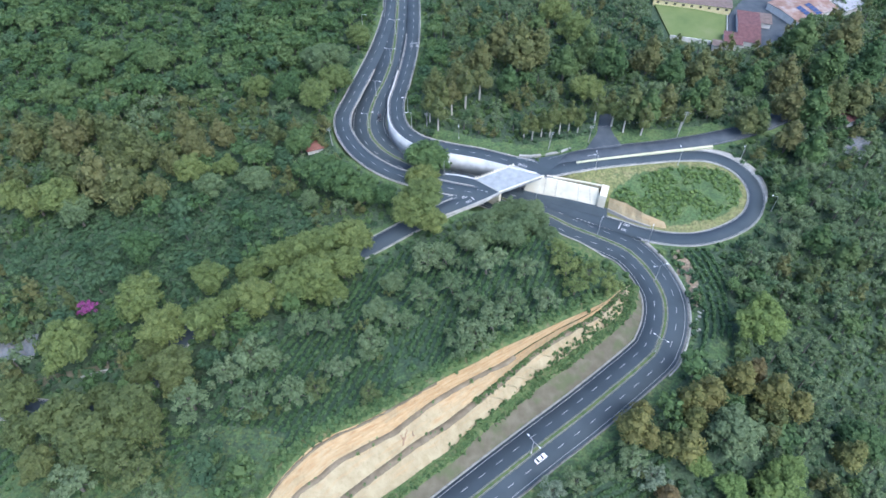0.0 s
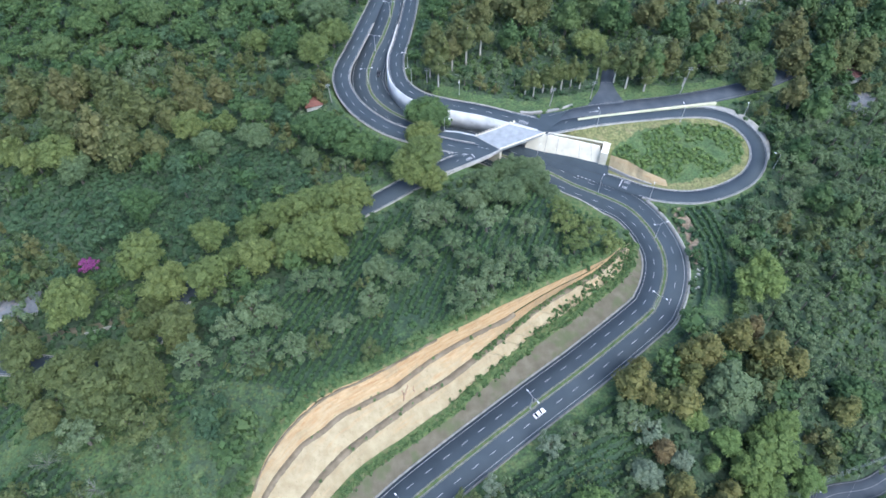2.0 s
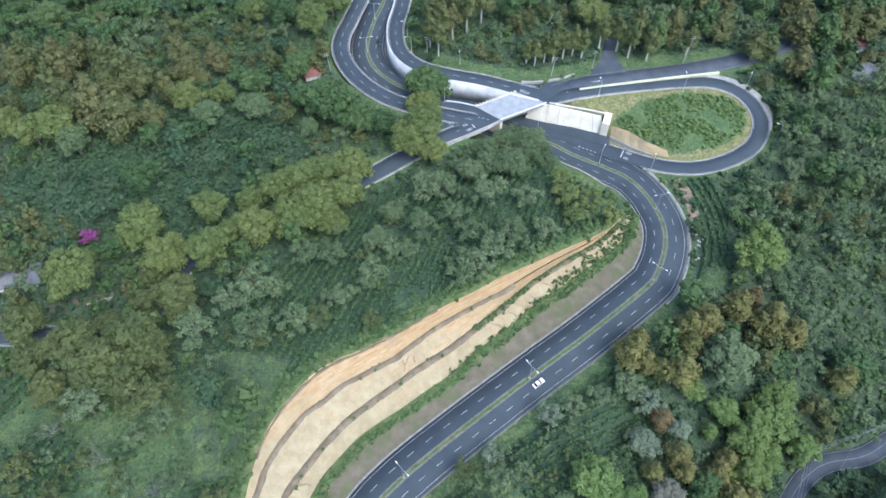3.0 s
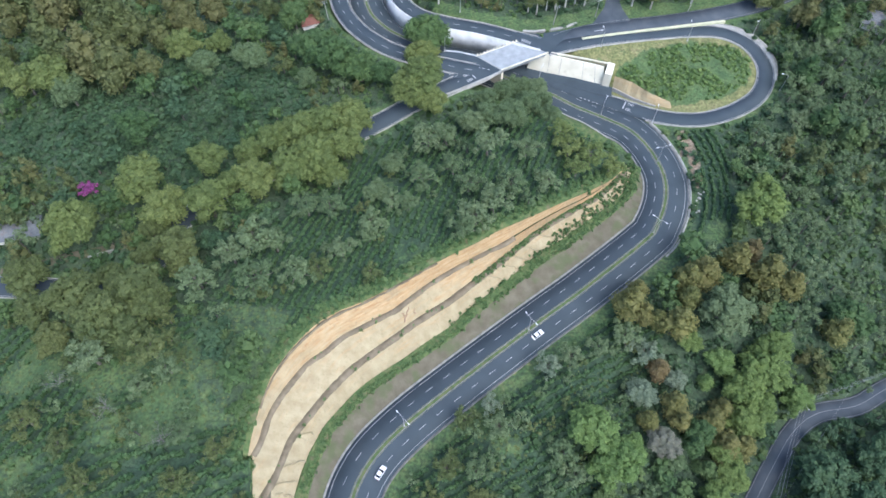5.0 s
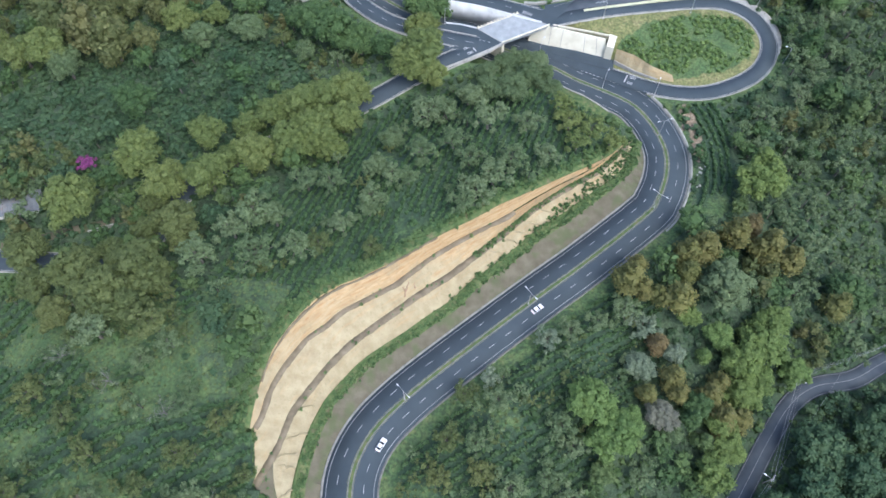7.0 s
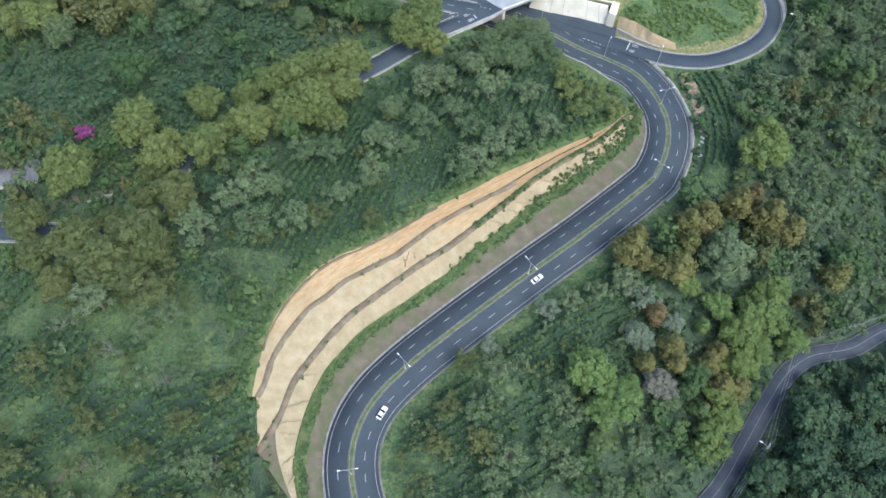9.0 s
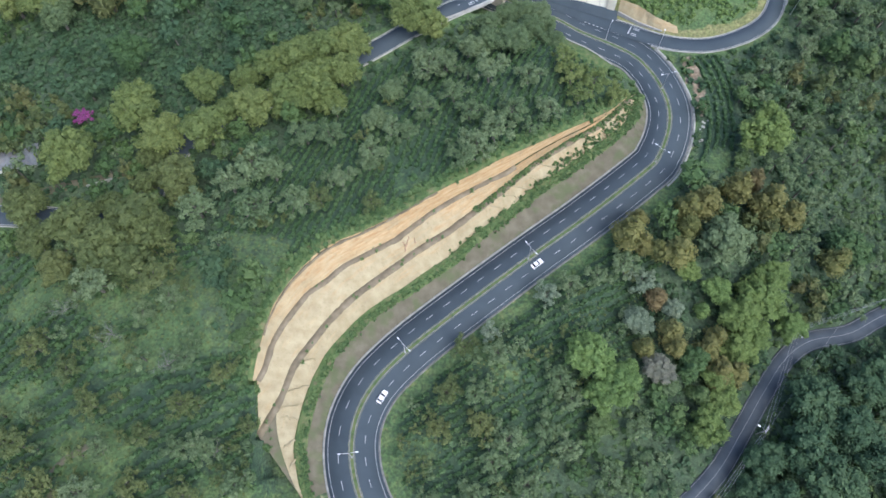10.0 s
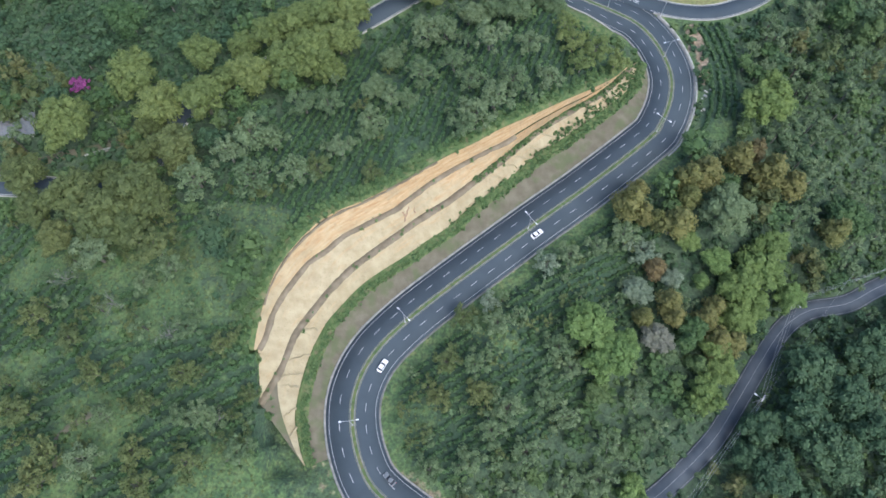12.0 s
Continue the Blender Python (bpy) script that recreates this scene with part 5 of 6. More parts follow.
def wall_line(name, pts, thick, low, high, mat):
    """A wall along plan points with its own foot and top heights at each."""
    line = np.array([(x, y, 0) for x, y in pts], dtype=float)
    n = normals(line)
    v, f = [], []
    for (x, y), (a, b), lo, hi in zip(pts, n, low, high):
        h = thick / 2
        v += [(x - a * h, y - b * h, lo), (x + a * h, y + b * h, lo), (x + a * h, y + b * h, hi), (x - a * h, y - b * h, hi)]
    k = len(pts)
    for i in range(k - 1):
        for c in range(4):
            c2 = (c + 1) % 4
            f.append((4 * i + c, 4 * i + 4 + c, 4 * i + 4 + c2, 4 * i + c2))
    f += [(0, 1, 2, 3), (4 * k - 1, 4 * k - 2, 4 * k - 3, 4 * k - 4)]
    return mesh_of(name, v, f, mat)


DECK_FAR, DECK_NEAR = ((13.7, 214.3), (31.4, 223.1)), ((23.8, 206.4), (43.9, 216.4))
bridge = tagged(new("bridge", prism("deck", [DECK_FAR[0], DECK_FAR[1], DECK_NEAR[1], DECK_NEAR[0]], 5.2, 6.5, DECK)), "short pale concrete road bridge over the highway", "bridge")


def along(a, b, f):
    return a[0] + (b[0] - a[0]) * f, a[1] + (b[1] - a[1]) * f


for (a, b), nm in ((DECK_FAR, "parapet"), (DECK_NEAR, "parapet")):
    part(nm, wall_line(nm, [a, b], 0.35, [6.4, 6.4], [6.75, 6.75] if a is DECK_FAR[0] else [7.0, 7.0], WHITE_WALL), bridge, "low white concrete parapet")
ang = math.atan2(DECK_FAR[1][1] - DECK_FAR[0][1], DECK_FAR[1][0] - DECK_FAR[0][0])
post_me = box_mesh("parapet_post", [(-0.22, -0.2, 0, 0.22, 0.2, 0.75), (-0.27, -0.25, 0.75, 0.27, 0.25, 0.85)], WHITE_WALL)
for k in range(13):
    p = part("parapet_post", post_me, bridge)
    x, y = along(*DECK_FAR, (k + 0.3) / 12.8)
    p.matrix_basis = pose(x, y, 6.72, 0, 0, math.degrees(ang))
for f in (0.02, 0.98):
    a, b = along(*DECK_FAR, f), along(*DECK_NEAR, f)
    part("expansion_joint", wall_line("expansion_joint", [a, b], 0.3, [6.4, 6.4], [6.512, 6.512], CONCRETE), bridge)
for f, s in ((0.03, 1), (0.97, -1)):
    a, b = along(*DECK_FAR, f), along(*DECK_NEAR, f)
    part("abutment", wall_line("abutment", [a, b], 1.6, [-4, -4], [5.2, 5.2], WHITE_WALL), bridge, "pale concrete abutment")
for k in range(5):
    f = (k + 0.5) / 5
    a, b = along(DECK_FAR[0], DECK_NEAR[0], f), along(DECK_FAR[1], DECK_NEAR[1], f)
    part("girder", wall_line("girder", [a, b], 0.6, [4.3, 4.3], [5.2, 5.2], CONCRETE), bridge)

structure("junction_west", prism("junction_west", [(-6, 214.5), (1.0, 217.3), (7, 216.4), (13.7, 214.3), (23.8, 206.4), (19, 203.2), (11, 198.6), (3.0, 194.2), (-3, 192), (-6, 200)], 5.3, 6.40, ASPHALT), "asphalt junction at the end of the bridge", "road")
structure("junction_east", prism("junction_east", [(31.4, 223.1), (43.9, 216.4), (55.8, 219.0), (62.2, 221.3), (61.4, 224.6), (70.1, 232.4), (59.7, 231.5), (50, 229.5), (40.5, 227.6), (29.2, 228.9)], 5.3, 6.50, ASPHALT), "asphalt junction with turning lanes beside the bridge", "road")
structure("kerb", wall_line("kerb", [(1.0, 217.6), (7, 216.7), (13.7, 214.6)], 0.5, [4, 4, 4], [6.75, 6.75, 6.75], PALE_CONCRETE), "pale concrete edge wall of the junction", "kerb")
structure("kerb", wall_line("kerb", [(1, 193.2), (3.0, 194.0), (11, 198.3), (19, 202.8), (24.2, 206.2)], 0.9, [5.7] * 5, [6.7] * 5, CONCRETE), "broad pale concrete kerb of the junction", "kerb")
structure("kerb", wall_line("kerb", [(34, 229.3), (38.8, 229.0), (45.7, 230.0), (52.1, 231.6), (57.5, 234.2)], 1.0, [5.5] * 5, [6.85] * 5, CONCRETE), "curved pale kerb in front of the roadside pines", "kerb")
structure("traffic_island", wall_line("traffic_island", [(58.9, 224.6), (69.1, 226.6), (84.6, 229.3), (100.2, 231.9), (113.4, 234.1), (121.9, 235.4)], 1.1, [5.2] * 6, [6.85, 6.85, 6.85, 6.85, 6.8, 6.8], PALE_YELLOW), "long low traffic island painted pale yellow", "kerb")
BEND = LOOP[(LOOP[:, 0] > 112) & (LOOP[:, 1] > 203)]
structure("pavement", sweep(BEND, [(3.6, -0.3), (3.7, 0.28), (4.0 + 2.4 * np.sin(np.linspace(0, 3.1, len(BEND))), 0.34), (4.1 + 2.6 * np.sin(np.linspace(0, 3.1, len(BEND))), -1.2)], CONCRETE, "pavement"), "pale concrete strip round the outside of the loop", "pavement")
structure("lane_mouth", prism("lane_mouth", [(63.9, 233.0), (81.0, 235.5), (78.5, 243), (77.3, 250), (72.6, 250), (70.6, 244)], 5.3, 6.57, OLD_ASPHALT), "grey asphalt mouth of the side lane", "road")
structure("shoulder", prism("shoulder", [(35, 217.6), (43.5, 214.6), (55, 210.2), (67.0, 205.7), (70.5, 203.6), (70, 199), (56, 205), (36, 214)], -3.6, [-1.8, -1.75, -1.4, -0.7, -0.5, -1.5, -2.15, -2.4], ASPHALT), "asphalt shoulder along the retaining wall", "road")

# a kerbed bank on the knoll side of the highway
KNOLL_SIDE = HIGHWAY[(HIGHWAY[:, 0] > 24) & (HIGHWAY[:, 0] < 72) & (HIGHWAY[:, 1] > 178)]
rise = 3.2 * np.clip(np.sin(np.linspace(0.25, 3.1, len(KNOLL_SIDE))) * 1.5, 0.05, 1)
structure("bank", sweep(KNOLL_SIDE, [(-8.7, -0.4), (-9.0, rise), (-13.0, rise + 0.8), (-19.0, rise + 0.2)], GRASS, "bank", smooth=True), "grassy bank above the highway", "bank")
structure("kerb", sweep(KNOLL_SIDE, [(-8.8, rise - 0.6), (-8.8, rise + 0.25), (-9.25, rise + 0.25), (-9.25, rise - 0.6)], CONCRETE, "kerb"), "pale concrete kerb along the bank", "kerb")

# the pale wall below the loop
FOOT = [(35.3, 216.0, -3.2), (44.3, 212.5, -3.2), (53.4, 209.4, -3.2), (67.9, 204.0, -3.0)]
HEAD = [(38.0, 217.4, 5.1), (45.0, 215.2, 6.2), (54.0, 212.6, 6.0), (66.4, 208.7, 5.9)]
v = [p for a, b in zip(FOOT, HEAD) for p in (a, b, (b[0] + 0.2, b[1] + 0.6, b[2]), (a[0] + 0.6, a[1] + 3.0, a[2]))]
f = [(4 * k + c, 4 * k + 4 + c, 4 * k + 4 + (c + 1) % 4, 4 * k + (c + 1) % 4) for k in range(3) for c in range(4)] + [(3, 2, 1, 0), (12, 13, 14, 15)]
retaining = structure("retaining_wall", mesh_of("retaining_wall", v, f, WHITE_WALL), "tall pale concrete retaining wall leaning back beside the highway", "retaining wall")
for k, u in ((0, 0.97), (1, 0.5), (2, 0.35), (2, 0.72)):
    a, b = Vector(FOOT[k]).lerp(Vector(FOOT[k + 1]), u), Vector(HEAD[k]).lerp(Vector(HEAD[k + 1]), u)
    part("joint", mesh_of("joint", [(p.x + dx, p.y - 0.05 - dx * 0.35, p.z) for p in (a, b) for dx in (-0.07, 0.07)], [(0, 1, 3, 2)], CONCRETE), retaining, "thin grey vertical joint")
structure("wall_pier", prism("wall_pier", [(66.3, 205.0), (69.2, 203.9), (71.4, 210.4), (68.6, 211.6)], -4, 6.2, WHITE_WALL), "pale concrete pier at the end of the retaining wall", "retaining wall")
structure("wall_coping", wall_line("wall_coping", [(45.2, 216.6), (52.8, 214.9), (61.1, 212.9), (66.9, 211.2), (70.2, 210.4)], 0.35, [3] * 5, [6.7, 6.55, 6.45, 6.4, 6.4], WHITE_WALL), "thin pale concrete coping behind the wall", "coping")
structure("wall_shelf", prism("wall_shelf", [(44.8, 216.4), (52.8, 214.7), (61.1, 212.7), (68.5, 210.7), (66.6, 209.0), (54.2, 213.0), (45.1, 215.6)], 2, 5.75, EARTH), "earth shelf behind the top of the wall", "ground")
lo = resample(np.array([(70.6, 203.0, -1.3), (78.0, 197.4, -1.1), (86.8, 193.1, -0.6), (93.5, 191.0, -0.2)]), count=60)
hi = resample(np.array([(70.9, 205.0, 4.6), (77.8, 202.0, 4.2), (84.2, 197.0, 3.4), (92.5, 193.4, 2.0)]), count=60)
structure("toe_wall", wall_line("toe_wall", [(70.4, 202.6), (74.2, 199.8), (78.0, 197.0), (82.5, 194.7), (87.0, 192.7)], 0.4, [-3.0] * 5, [0.6, 0.6, 0.6, 0.5, 0.3], CONCRETE), "low cream concrete wall at the foot of the earth bank", "wall")
structure("earth_bank", faces_between(lo, hi, "earth_bank", CUT_EARTH, 9, 0.9, 0.1, clay=((70, 85, 95), (0.25, 0.4, 0.5))), "cream and orange earth bank below the mound", "bank")


# ---- painted marks ----
def patch(name, parent, x, y, z, w, l, angle, mat=PAINT):
    """A painted bar, w wide and l long, its length turned by angle from the x axis."""
    c, s = math.cos(radians(angle)), math.sin(radians(angle))
    q = [(-l / 2, -w / 2), (l / 2, -w / 2), (l / 2, w / 2), (-l / 2, w / 2)]
    me = mesh_of(name, [(x + a * c - b * s, y + a * s + b * c, z + dz) for dz in (0, 0.02) for a, b in q],
                 [(4, 5, 6, 7), (0, 1, 5, 4), (1, 2, 6, 5), (2, 3, 7, 6), (3, 0, 4, 7)], mat)
    part(name, me, parent)


def sign_box(parent, x, y, z, angle):
    """A stop box: two rings of paint side by side beyond a stop line."""
    c, s = math.cos(radians(angle)), math.sin(radians(angle))
    for a, b, l, w, t in ((-2.4, 0, 0.5, 4.2, 0), (0.0, 1.1, 2.2, 0.25, 0), (0.0, 2.0, 2.2, 0.25, 0), (-1.1, 1.55, 0.25, 1.1, 0), (1.1, 1.55, 0.25, 1.1, 0), (0, 1.55, 0.9, 0.3, 0),
                          (0.0, -1.1, 2.2, 0.25, 0), (0.0, -2.0, 2.2, 0.25, 0), (-1.1, -1.55, 0.25, 1.1, 0), (1.1, -1.55, 0.25, 1.1, 0), (0, -1.55, 0.9, 0.3, 0)):
        patch("stop_mark", parent, x + a * c - b * s, y + a * s + b * c, z, w, l, angle + t)


def arrow(parent, x, y, z, angle):
    c, s = math.cos(radians(angle)), math.sin(radians(angle))
    patch("arrow_mark", parent, x, y, z, 0.25, 3.2, angle)
    v = [(x + a * c - b * s, y + a * s + b * c, z + 0.02) for a, b in ((1.5, -0.6), (3.0, 0), (1.5, 0.6))]
    part("arrow_head", mesh_of("arrow_head", v, [(0, 1, 2)], PAINT), parent)


loop_ob, jw, je = bpy.data.objects["loop_ramp"], bpy.data.objects["junction_west"], bpy.data.objects["junction_east"]
sign_box(loop_ob, 76.6, 192.9, -0.82, -27)
sign_box(jw, 10.0, 202.4, 6.42, 212)
sign_box(bpy.data.objects["ramp_east"], -15.4, 321.2, 1.95, -85)
for x, y, z, a, ob in ((5.0, 199.5, 6.42, 210, jw), (3.6, 204.8, 6.42, 30, jw), (62.5, 228.2, 6.52, 10, je), (66, 229.5, 6.6, 10, je), (53.0, 221.5, 6.52, 10, je)):
    arrow(ob, x, y, z, a)
for k in range(5):
    patch("zebra_bar", je, 33.4 + 0.8 * k, 223.6 - 0.35 * k, 6.52, 0.35, 1.5, 60)
for k in range(9):
    patch("give_way_dash", jw, 4.6 + 1.5 * k + 0.03 * k * k, 210.0 - 0.15 * k - 0.03 * k * k, 6.42, 0.25, 0.9, -12)
for k in range(6):
    patch("island_dash", je, 53.5 + 1.0 * k, 223.0 + 0.2 * k, 6.52, 0.45, 0.55, 12)
for k in range(14):
    patch("merge_dash", bpy.data.objects["highway"], 77.5 - 1.55 * k, 188.4 + 0.82 * k, -1.25 - 0.055 * k + 0.03, 0.4, 0.8, -28)


# ---- street lamps ----
def lathe(points, sides=10):
    v, f = [], []
    for r, z in points:
        for k in range(sides):
            v.append((r * math.cos(6.2832 * k / sides), r * math.sin(6.2832 * k / sides), z))
    for i in range(len(points) - 1):
        for k in range(sides):
            f.append((i * sides + k, i * sides + (k + 1) % sides, (i + 1) * sides + (k + 1) % sides, (i + 1) * sides + k))
    return v, f


def street_lamp(arms, tall, reach, label):
    ob = tagged(new("street_lamp"), label, "street lamp", "street lamps of the interchange")
    part("pole", mesh_of("pole", *lathe([(0.14, 0), (0.12, 0.2), (0.10, tall * 0.5), (0.07, tall)]), STEEL, smooth=True), ob)
    part("base_plate", box_mesh("base_plate", [(-0.3, -0.3, -0.2, 0.3, 0.3, 0.12)], CONCRETE), ob, "concrete foot")
    for k in range(arms):
        s = 1 if k == 0 else -1
        v, q = tube([(0, 0, tall - 0.1), (0.35 * reach * s, 0, tall + 0.35), (reach * s, 0, tall + 0.5)], [0.055, 0.05, 0.045], 6)
        arm = part("arm", mesh_of("arm", v, q, STEEL, smooth=True), ob)
        part("lamp_head", box_mesh("lamp_head", [(min(reach * s, reach * s + 0.8 * s), -0.17, tall + 0.42, max(reach * s, reach * s + 0.8 * s), 0.17, tall + 0.58),
                                               (min(reach * s + 0.1 * s, reach * s + 0.7 * s), -0.12, tall + 0.36, max(reach * s + 0.1 * s, reach * s + 0.7 * s), 0.12, tall + 0.42)], LAMP_HEAD), arm, "pale grey lamp head")
    return ob


MEDIAN_LAMPS = [(83.6, 165.2), (76.5, 131.5), (28.8, 93.5), (-12.7, 60.5), (-27.6, 28.7), (-33.9, 281.0), (-28.4, 308.0), (-35.6, 258.5), (-26.3, 335), (-26.4, 365)]
double = street_lamp(2, 8.6, 2.2, "tall steel lamp with two arms on the median")
hn = normals(HIGHWAY)
first = True
for x, y in MEDIAN_LAMPS:
    k = int(((HIGHWAY[:, :2] - (x, y)) ** 2).sum(1).argmin())
    m = pose(*HIGHWAY[k, :2], HIGHWAY[k, 2] + 0.2, 0, 0, math.degrees(math.atan2(hn[k, 1], hn[k, 0])))
    if first:
        double.matrix_basis, first = m, False
    else:
        copy_thing(double, m)
SINGLE = [(64.6, 189.8, -1.8, 60), (40.2, 207.8, -2.4, 60), (66.6, 220.5, 6.2, 100), (103.6, 223.9, 5.6, 100), (133.1, 229.0, 5.0, 230), (138.4, 199.0, 2.5, 165), (84.3, 184.0, -0.6, 70), (-16.8, 262.6, 4.4, 190), (-14.6, 250.6, 5.2, 190),
          (7.2, 241.4, 6.3, 260), (0.5, 217.2, 6.3, 330), (-44.5, 339.3, 1, 0), (-54.4, 287.2, 1.5, 0)]
single = street_lamp(1, 8.2, 1.9, "tall steel street lamp with one arm")
for k, (x, y, z, a) in enumerate(SINGLE):
    z = max(z, float(height([x], [y])[0]))
    if k == 0:
        single.matrix_basis = pose(x, y, z, 0, 0, a)
    else:
        copy_thing(single, pose(x, y, z, 0, 0, a))


# ---- utility poles and cables ----
def utility_pole(x, y, z, tall, lean, angle, lamp, label):
    ob = tagged(new("utility_pole"), label, "utility pole", "utility poles")
    part("shaft", mesh_of("shaft", *lathe([(0.2, -0.5), (0.17, tall * 0.5), (0.12, tall)], 8), CONCRETE, smooth=True), ob)
    for h in (0.3, 1.3):
        part("crossarm", box_mesh("crossarm", [(-1.1, -0.06, tall - h - 0.06, 1.1, 0.06, tall - h + 0.06)], STEEL), ob)
    if lamp:
        v, q = tube([(0, 0, tall - 2.0), (0, 1.0, tall - 1.5), (0, 2.0, tall - 1.4)], [0.05, 0.045, 0.04], 5)
        arm = part("lamp_arm", mesh_of("lamp_arm", v, q, STEEL), ob)
        part("lamp_head", box_mesh("lamp_head", [(-0.2, 1.9, tall - 1.5, 0.2, 2.8, tall - 1.3)], LAMP_HEAD), arm)
    ob.matrix_basis = pose(x, y, z, 0, lean, angle)
    return ob


utility_pole(117.6, 69.8, -12.2, 9.0, 0, 205, True, "concrete utility pole with a lamp beside the narrow road")
utility_pole(101.0, 37.2, -12.2, 9.0, 0, 55, True, "concrete utility pole with a lamp beside the narrow road")
utility_pole(158, 83.5, -12.2, 9.0, 0, 200, False, "concrete utility pole beside the narrow road")
utility_pole(72, 4.5, -12.2, 9.0, 0, 45, False, "concrete utility pole beside the narrow road")
utility_pole(106.9, 241.6, 6.3, 15, 4, 0, False, "tall leaning pale utility pole on the grass verge")
utility_pole(-50.5, 238.9, 3.5, 11, -3, 30, False, "pale utility pole beside the ramp")
utility_pole(-7.5, 250.5, 5.6, 8, 0, 0, False, "slim pale utility pole on the verge")
utility_pole(47.5, 234.0, 6.4, 9.5, 5, 20, False, "pale leaning utility pole among the pines")
utility_pole(66.0, 238.5, 6.4, 9.5, 3, 20, False, "pale utility pole beside the side lane")
CABLE = material("cable_sheath", [(0.22, 0.23, 0.24), (0.32, 0.33, 0.34)], 1.0, 0.6)


def cable(a, b, sag, thick=0.022):
    a, b = np.array(a, float), np.array(b, float)
    p = [a + (b - a) * u - np.array((0, 0, sag * 4 * u * (1 - u))) for u in np.linspace(0, 1, 9)]
    v, q = tube(p, [thick] * 9, 4)
    tagged(new("cable", mesh_of("cable", v, q, CABLE)), "thin grey overhead cable between utility poles", "cable", "overhead cables")


LOWLINE = [(158, 83.5), (117.6, 69.8), (101.0, 37.2), (72, 4.5)]
for (x0, y0), (x1, y1) in zip(LOWLINE, LOWLINE[1:]):
    for off, h in ((-1.0, 8.6), (0.0, 8.6), (1.0, 8.6), (0.4, 7.6), (-0.5, 7.6)):
        cable((x0 + off, y0 + 0.3 * off, -12.2 + h), (x1 + off, y1 - 0.5 * off, -12.2 + h), 0.8)
cable((139, 80, -3), (88, 22, -3), 1.2)
cable((106.9, 241.6, 20), (66, 238.5, 15), 1.0)
cable((106.9, 241.6, 20), (190, 262, 20), 1.5)
cable((66, 238.5, 15.2), (47.5, 234, 15.2), 0.5)
cable((47.5, 234, 15.2), (-7.5, 250.5, 13), 0.8)


# ---- cars ----
CAR_WHITE = material("white_car_paint", [(0.72, 0.73, 0.74), (0.8, 0.8, 0.8)], 1.0, 0.3)
CAR_DARK = material("dark_car_paint", [(0.02, 0.022, 0.026), (0.035, 0.037, 0.042)], 1.0, 0.3)
CAR_GREY = material("grey_car_paint", [(0.10, 0.11, 0.12), (0.15, 0.16, 0.17)], 1.0, 0.3)
CAR_GLASS = material("car_glass", [(0.012, 0.014, 0.018), (0.02, 0.023, 0.03)], 1.0, 0.12)
TYRE = material("tyre_rubber", [(0.015, 0.015, 0.016), (0.03, 0.03, 0.031)], 3.0, 0.9)
RED_LENS = material("red_lens", [(0.35, 0.02, 0.02), (0.45, 0.03, 0.03)], 3.0, 0.3)


def car(paint, label):
    ob = tagged(new("car"), label, "car", "cars on the highway")
    prof = [(-2.15, 0.35), (-2.2, 0.75), (-2.0, 0.95), (-0.9, 1.0), (0.9, 1.0), (1.9, 0.85), (2.2, 0.65), (2.2, 0.35)]
    bm = bmesh.new()
    rings = []
    for f, inset in ((-0.86, 0.06), (-0.72, 0.0), (0.72, 0.0), (0.86, 0.06)):
        rings.append([bm.verts.new((x * (1 - inset), f, z - inset * 0.5)) for x, z in prof])
    for a, b in zip(rings, rings[1:]):
        for k in range(len(prof)):
            k2 = (k + 1) % len(prof)
            bm.faces.new((a[k], a[k2], b[k2], b[k]))
    bm.faces.new(rings[0][::-1])
    bm.faces.new(rings[-1])
    bmesh.ops.recalc_face_normals(bm, faces=bm.faces)
    me = bpy.data.meshes.new("body")
    bm.to_mesh(me)
    bm.free()
    me.materials.append(paint)
    part("body", me, ob)
    v = [(-1.7, -0.76, 1.0), (0.85, -0.76, 1.0), (0.85, 0.76, 1.0), (-1.7, 0.76, 1.0), (-1.15, -0.62, 1.44), (0.15, -0.62, 1.46), (0.15, 0.62, 1.46), (-1.15, 0.62, 1.44)]
    part("roof", mesh_of("roof", [(x, y, z + 0.015) for x, y, z in v[4:]] + [(x, y, z - 0.06) for x, y, z in v[4:]], [(0, 1, 2, 3), (7, 6, 5, 4), (0, 4, 5, 1), (1, 5, 6, 2), (2, 6, 7, 3), (3, 7, 4, 0)], paint), ob)
    for nm, f in (("windscreen", (1, 2, 6, 5)), ("rear_window", (3, 0, 4, 7)), ("side_window", (0, 1, 5, 4)), ("side_window", (2, 3, 7, 6))):
        part(nm, mesh_of(nm, [v[k] for k in f], [(0, 1, 2, 3)], CAR_GLASS), ob, "dark glass")
    for x in (-1.35, 1.35):
        for y in (-0.8, 0.8):
            lv, lf = lathe([(0.02, -0.1), (0.31, -0.1), (0.33, 0), (0.31, 0.1), (0.02, 0.1)], 12)
            w = part("wheel", mesh_of("wheel", [(a, c, b) for a, b, c in lv], lf, TYRE), ob, "black tyre")
            w.matrix_basis = pose(x, y, 0.33)
    for y in (-0.6, 0.6):
        part("headlight", box_mesh("headlight", [(2.1, y - 0.18, 0.62, 2.18, y + 0.18, 0.76)], LAMP_HEAD), ob)
        part("tail_light", box_mesh("tail_light", [(-2.19, y - 0.16, 0.7, -2.1, y + 0.16, 0.84)], RED_LENS), ob, "red lens")
    return ob


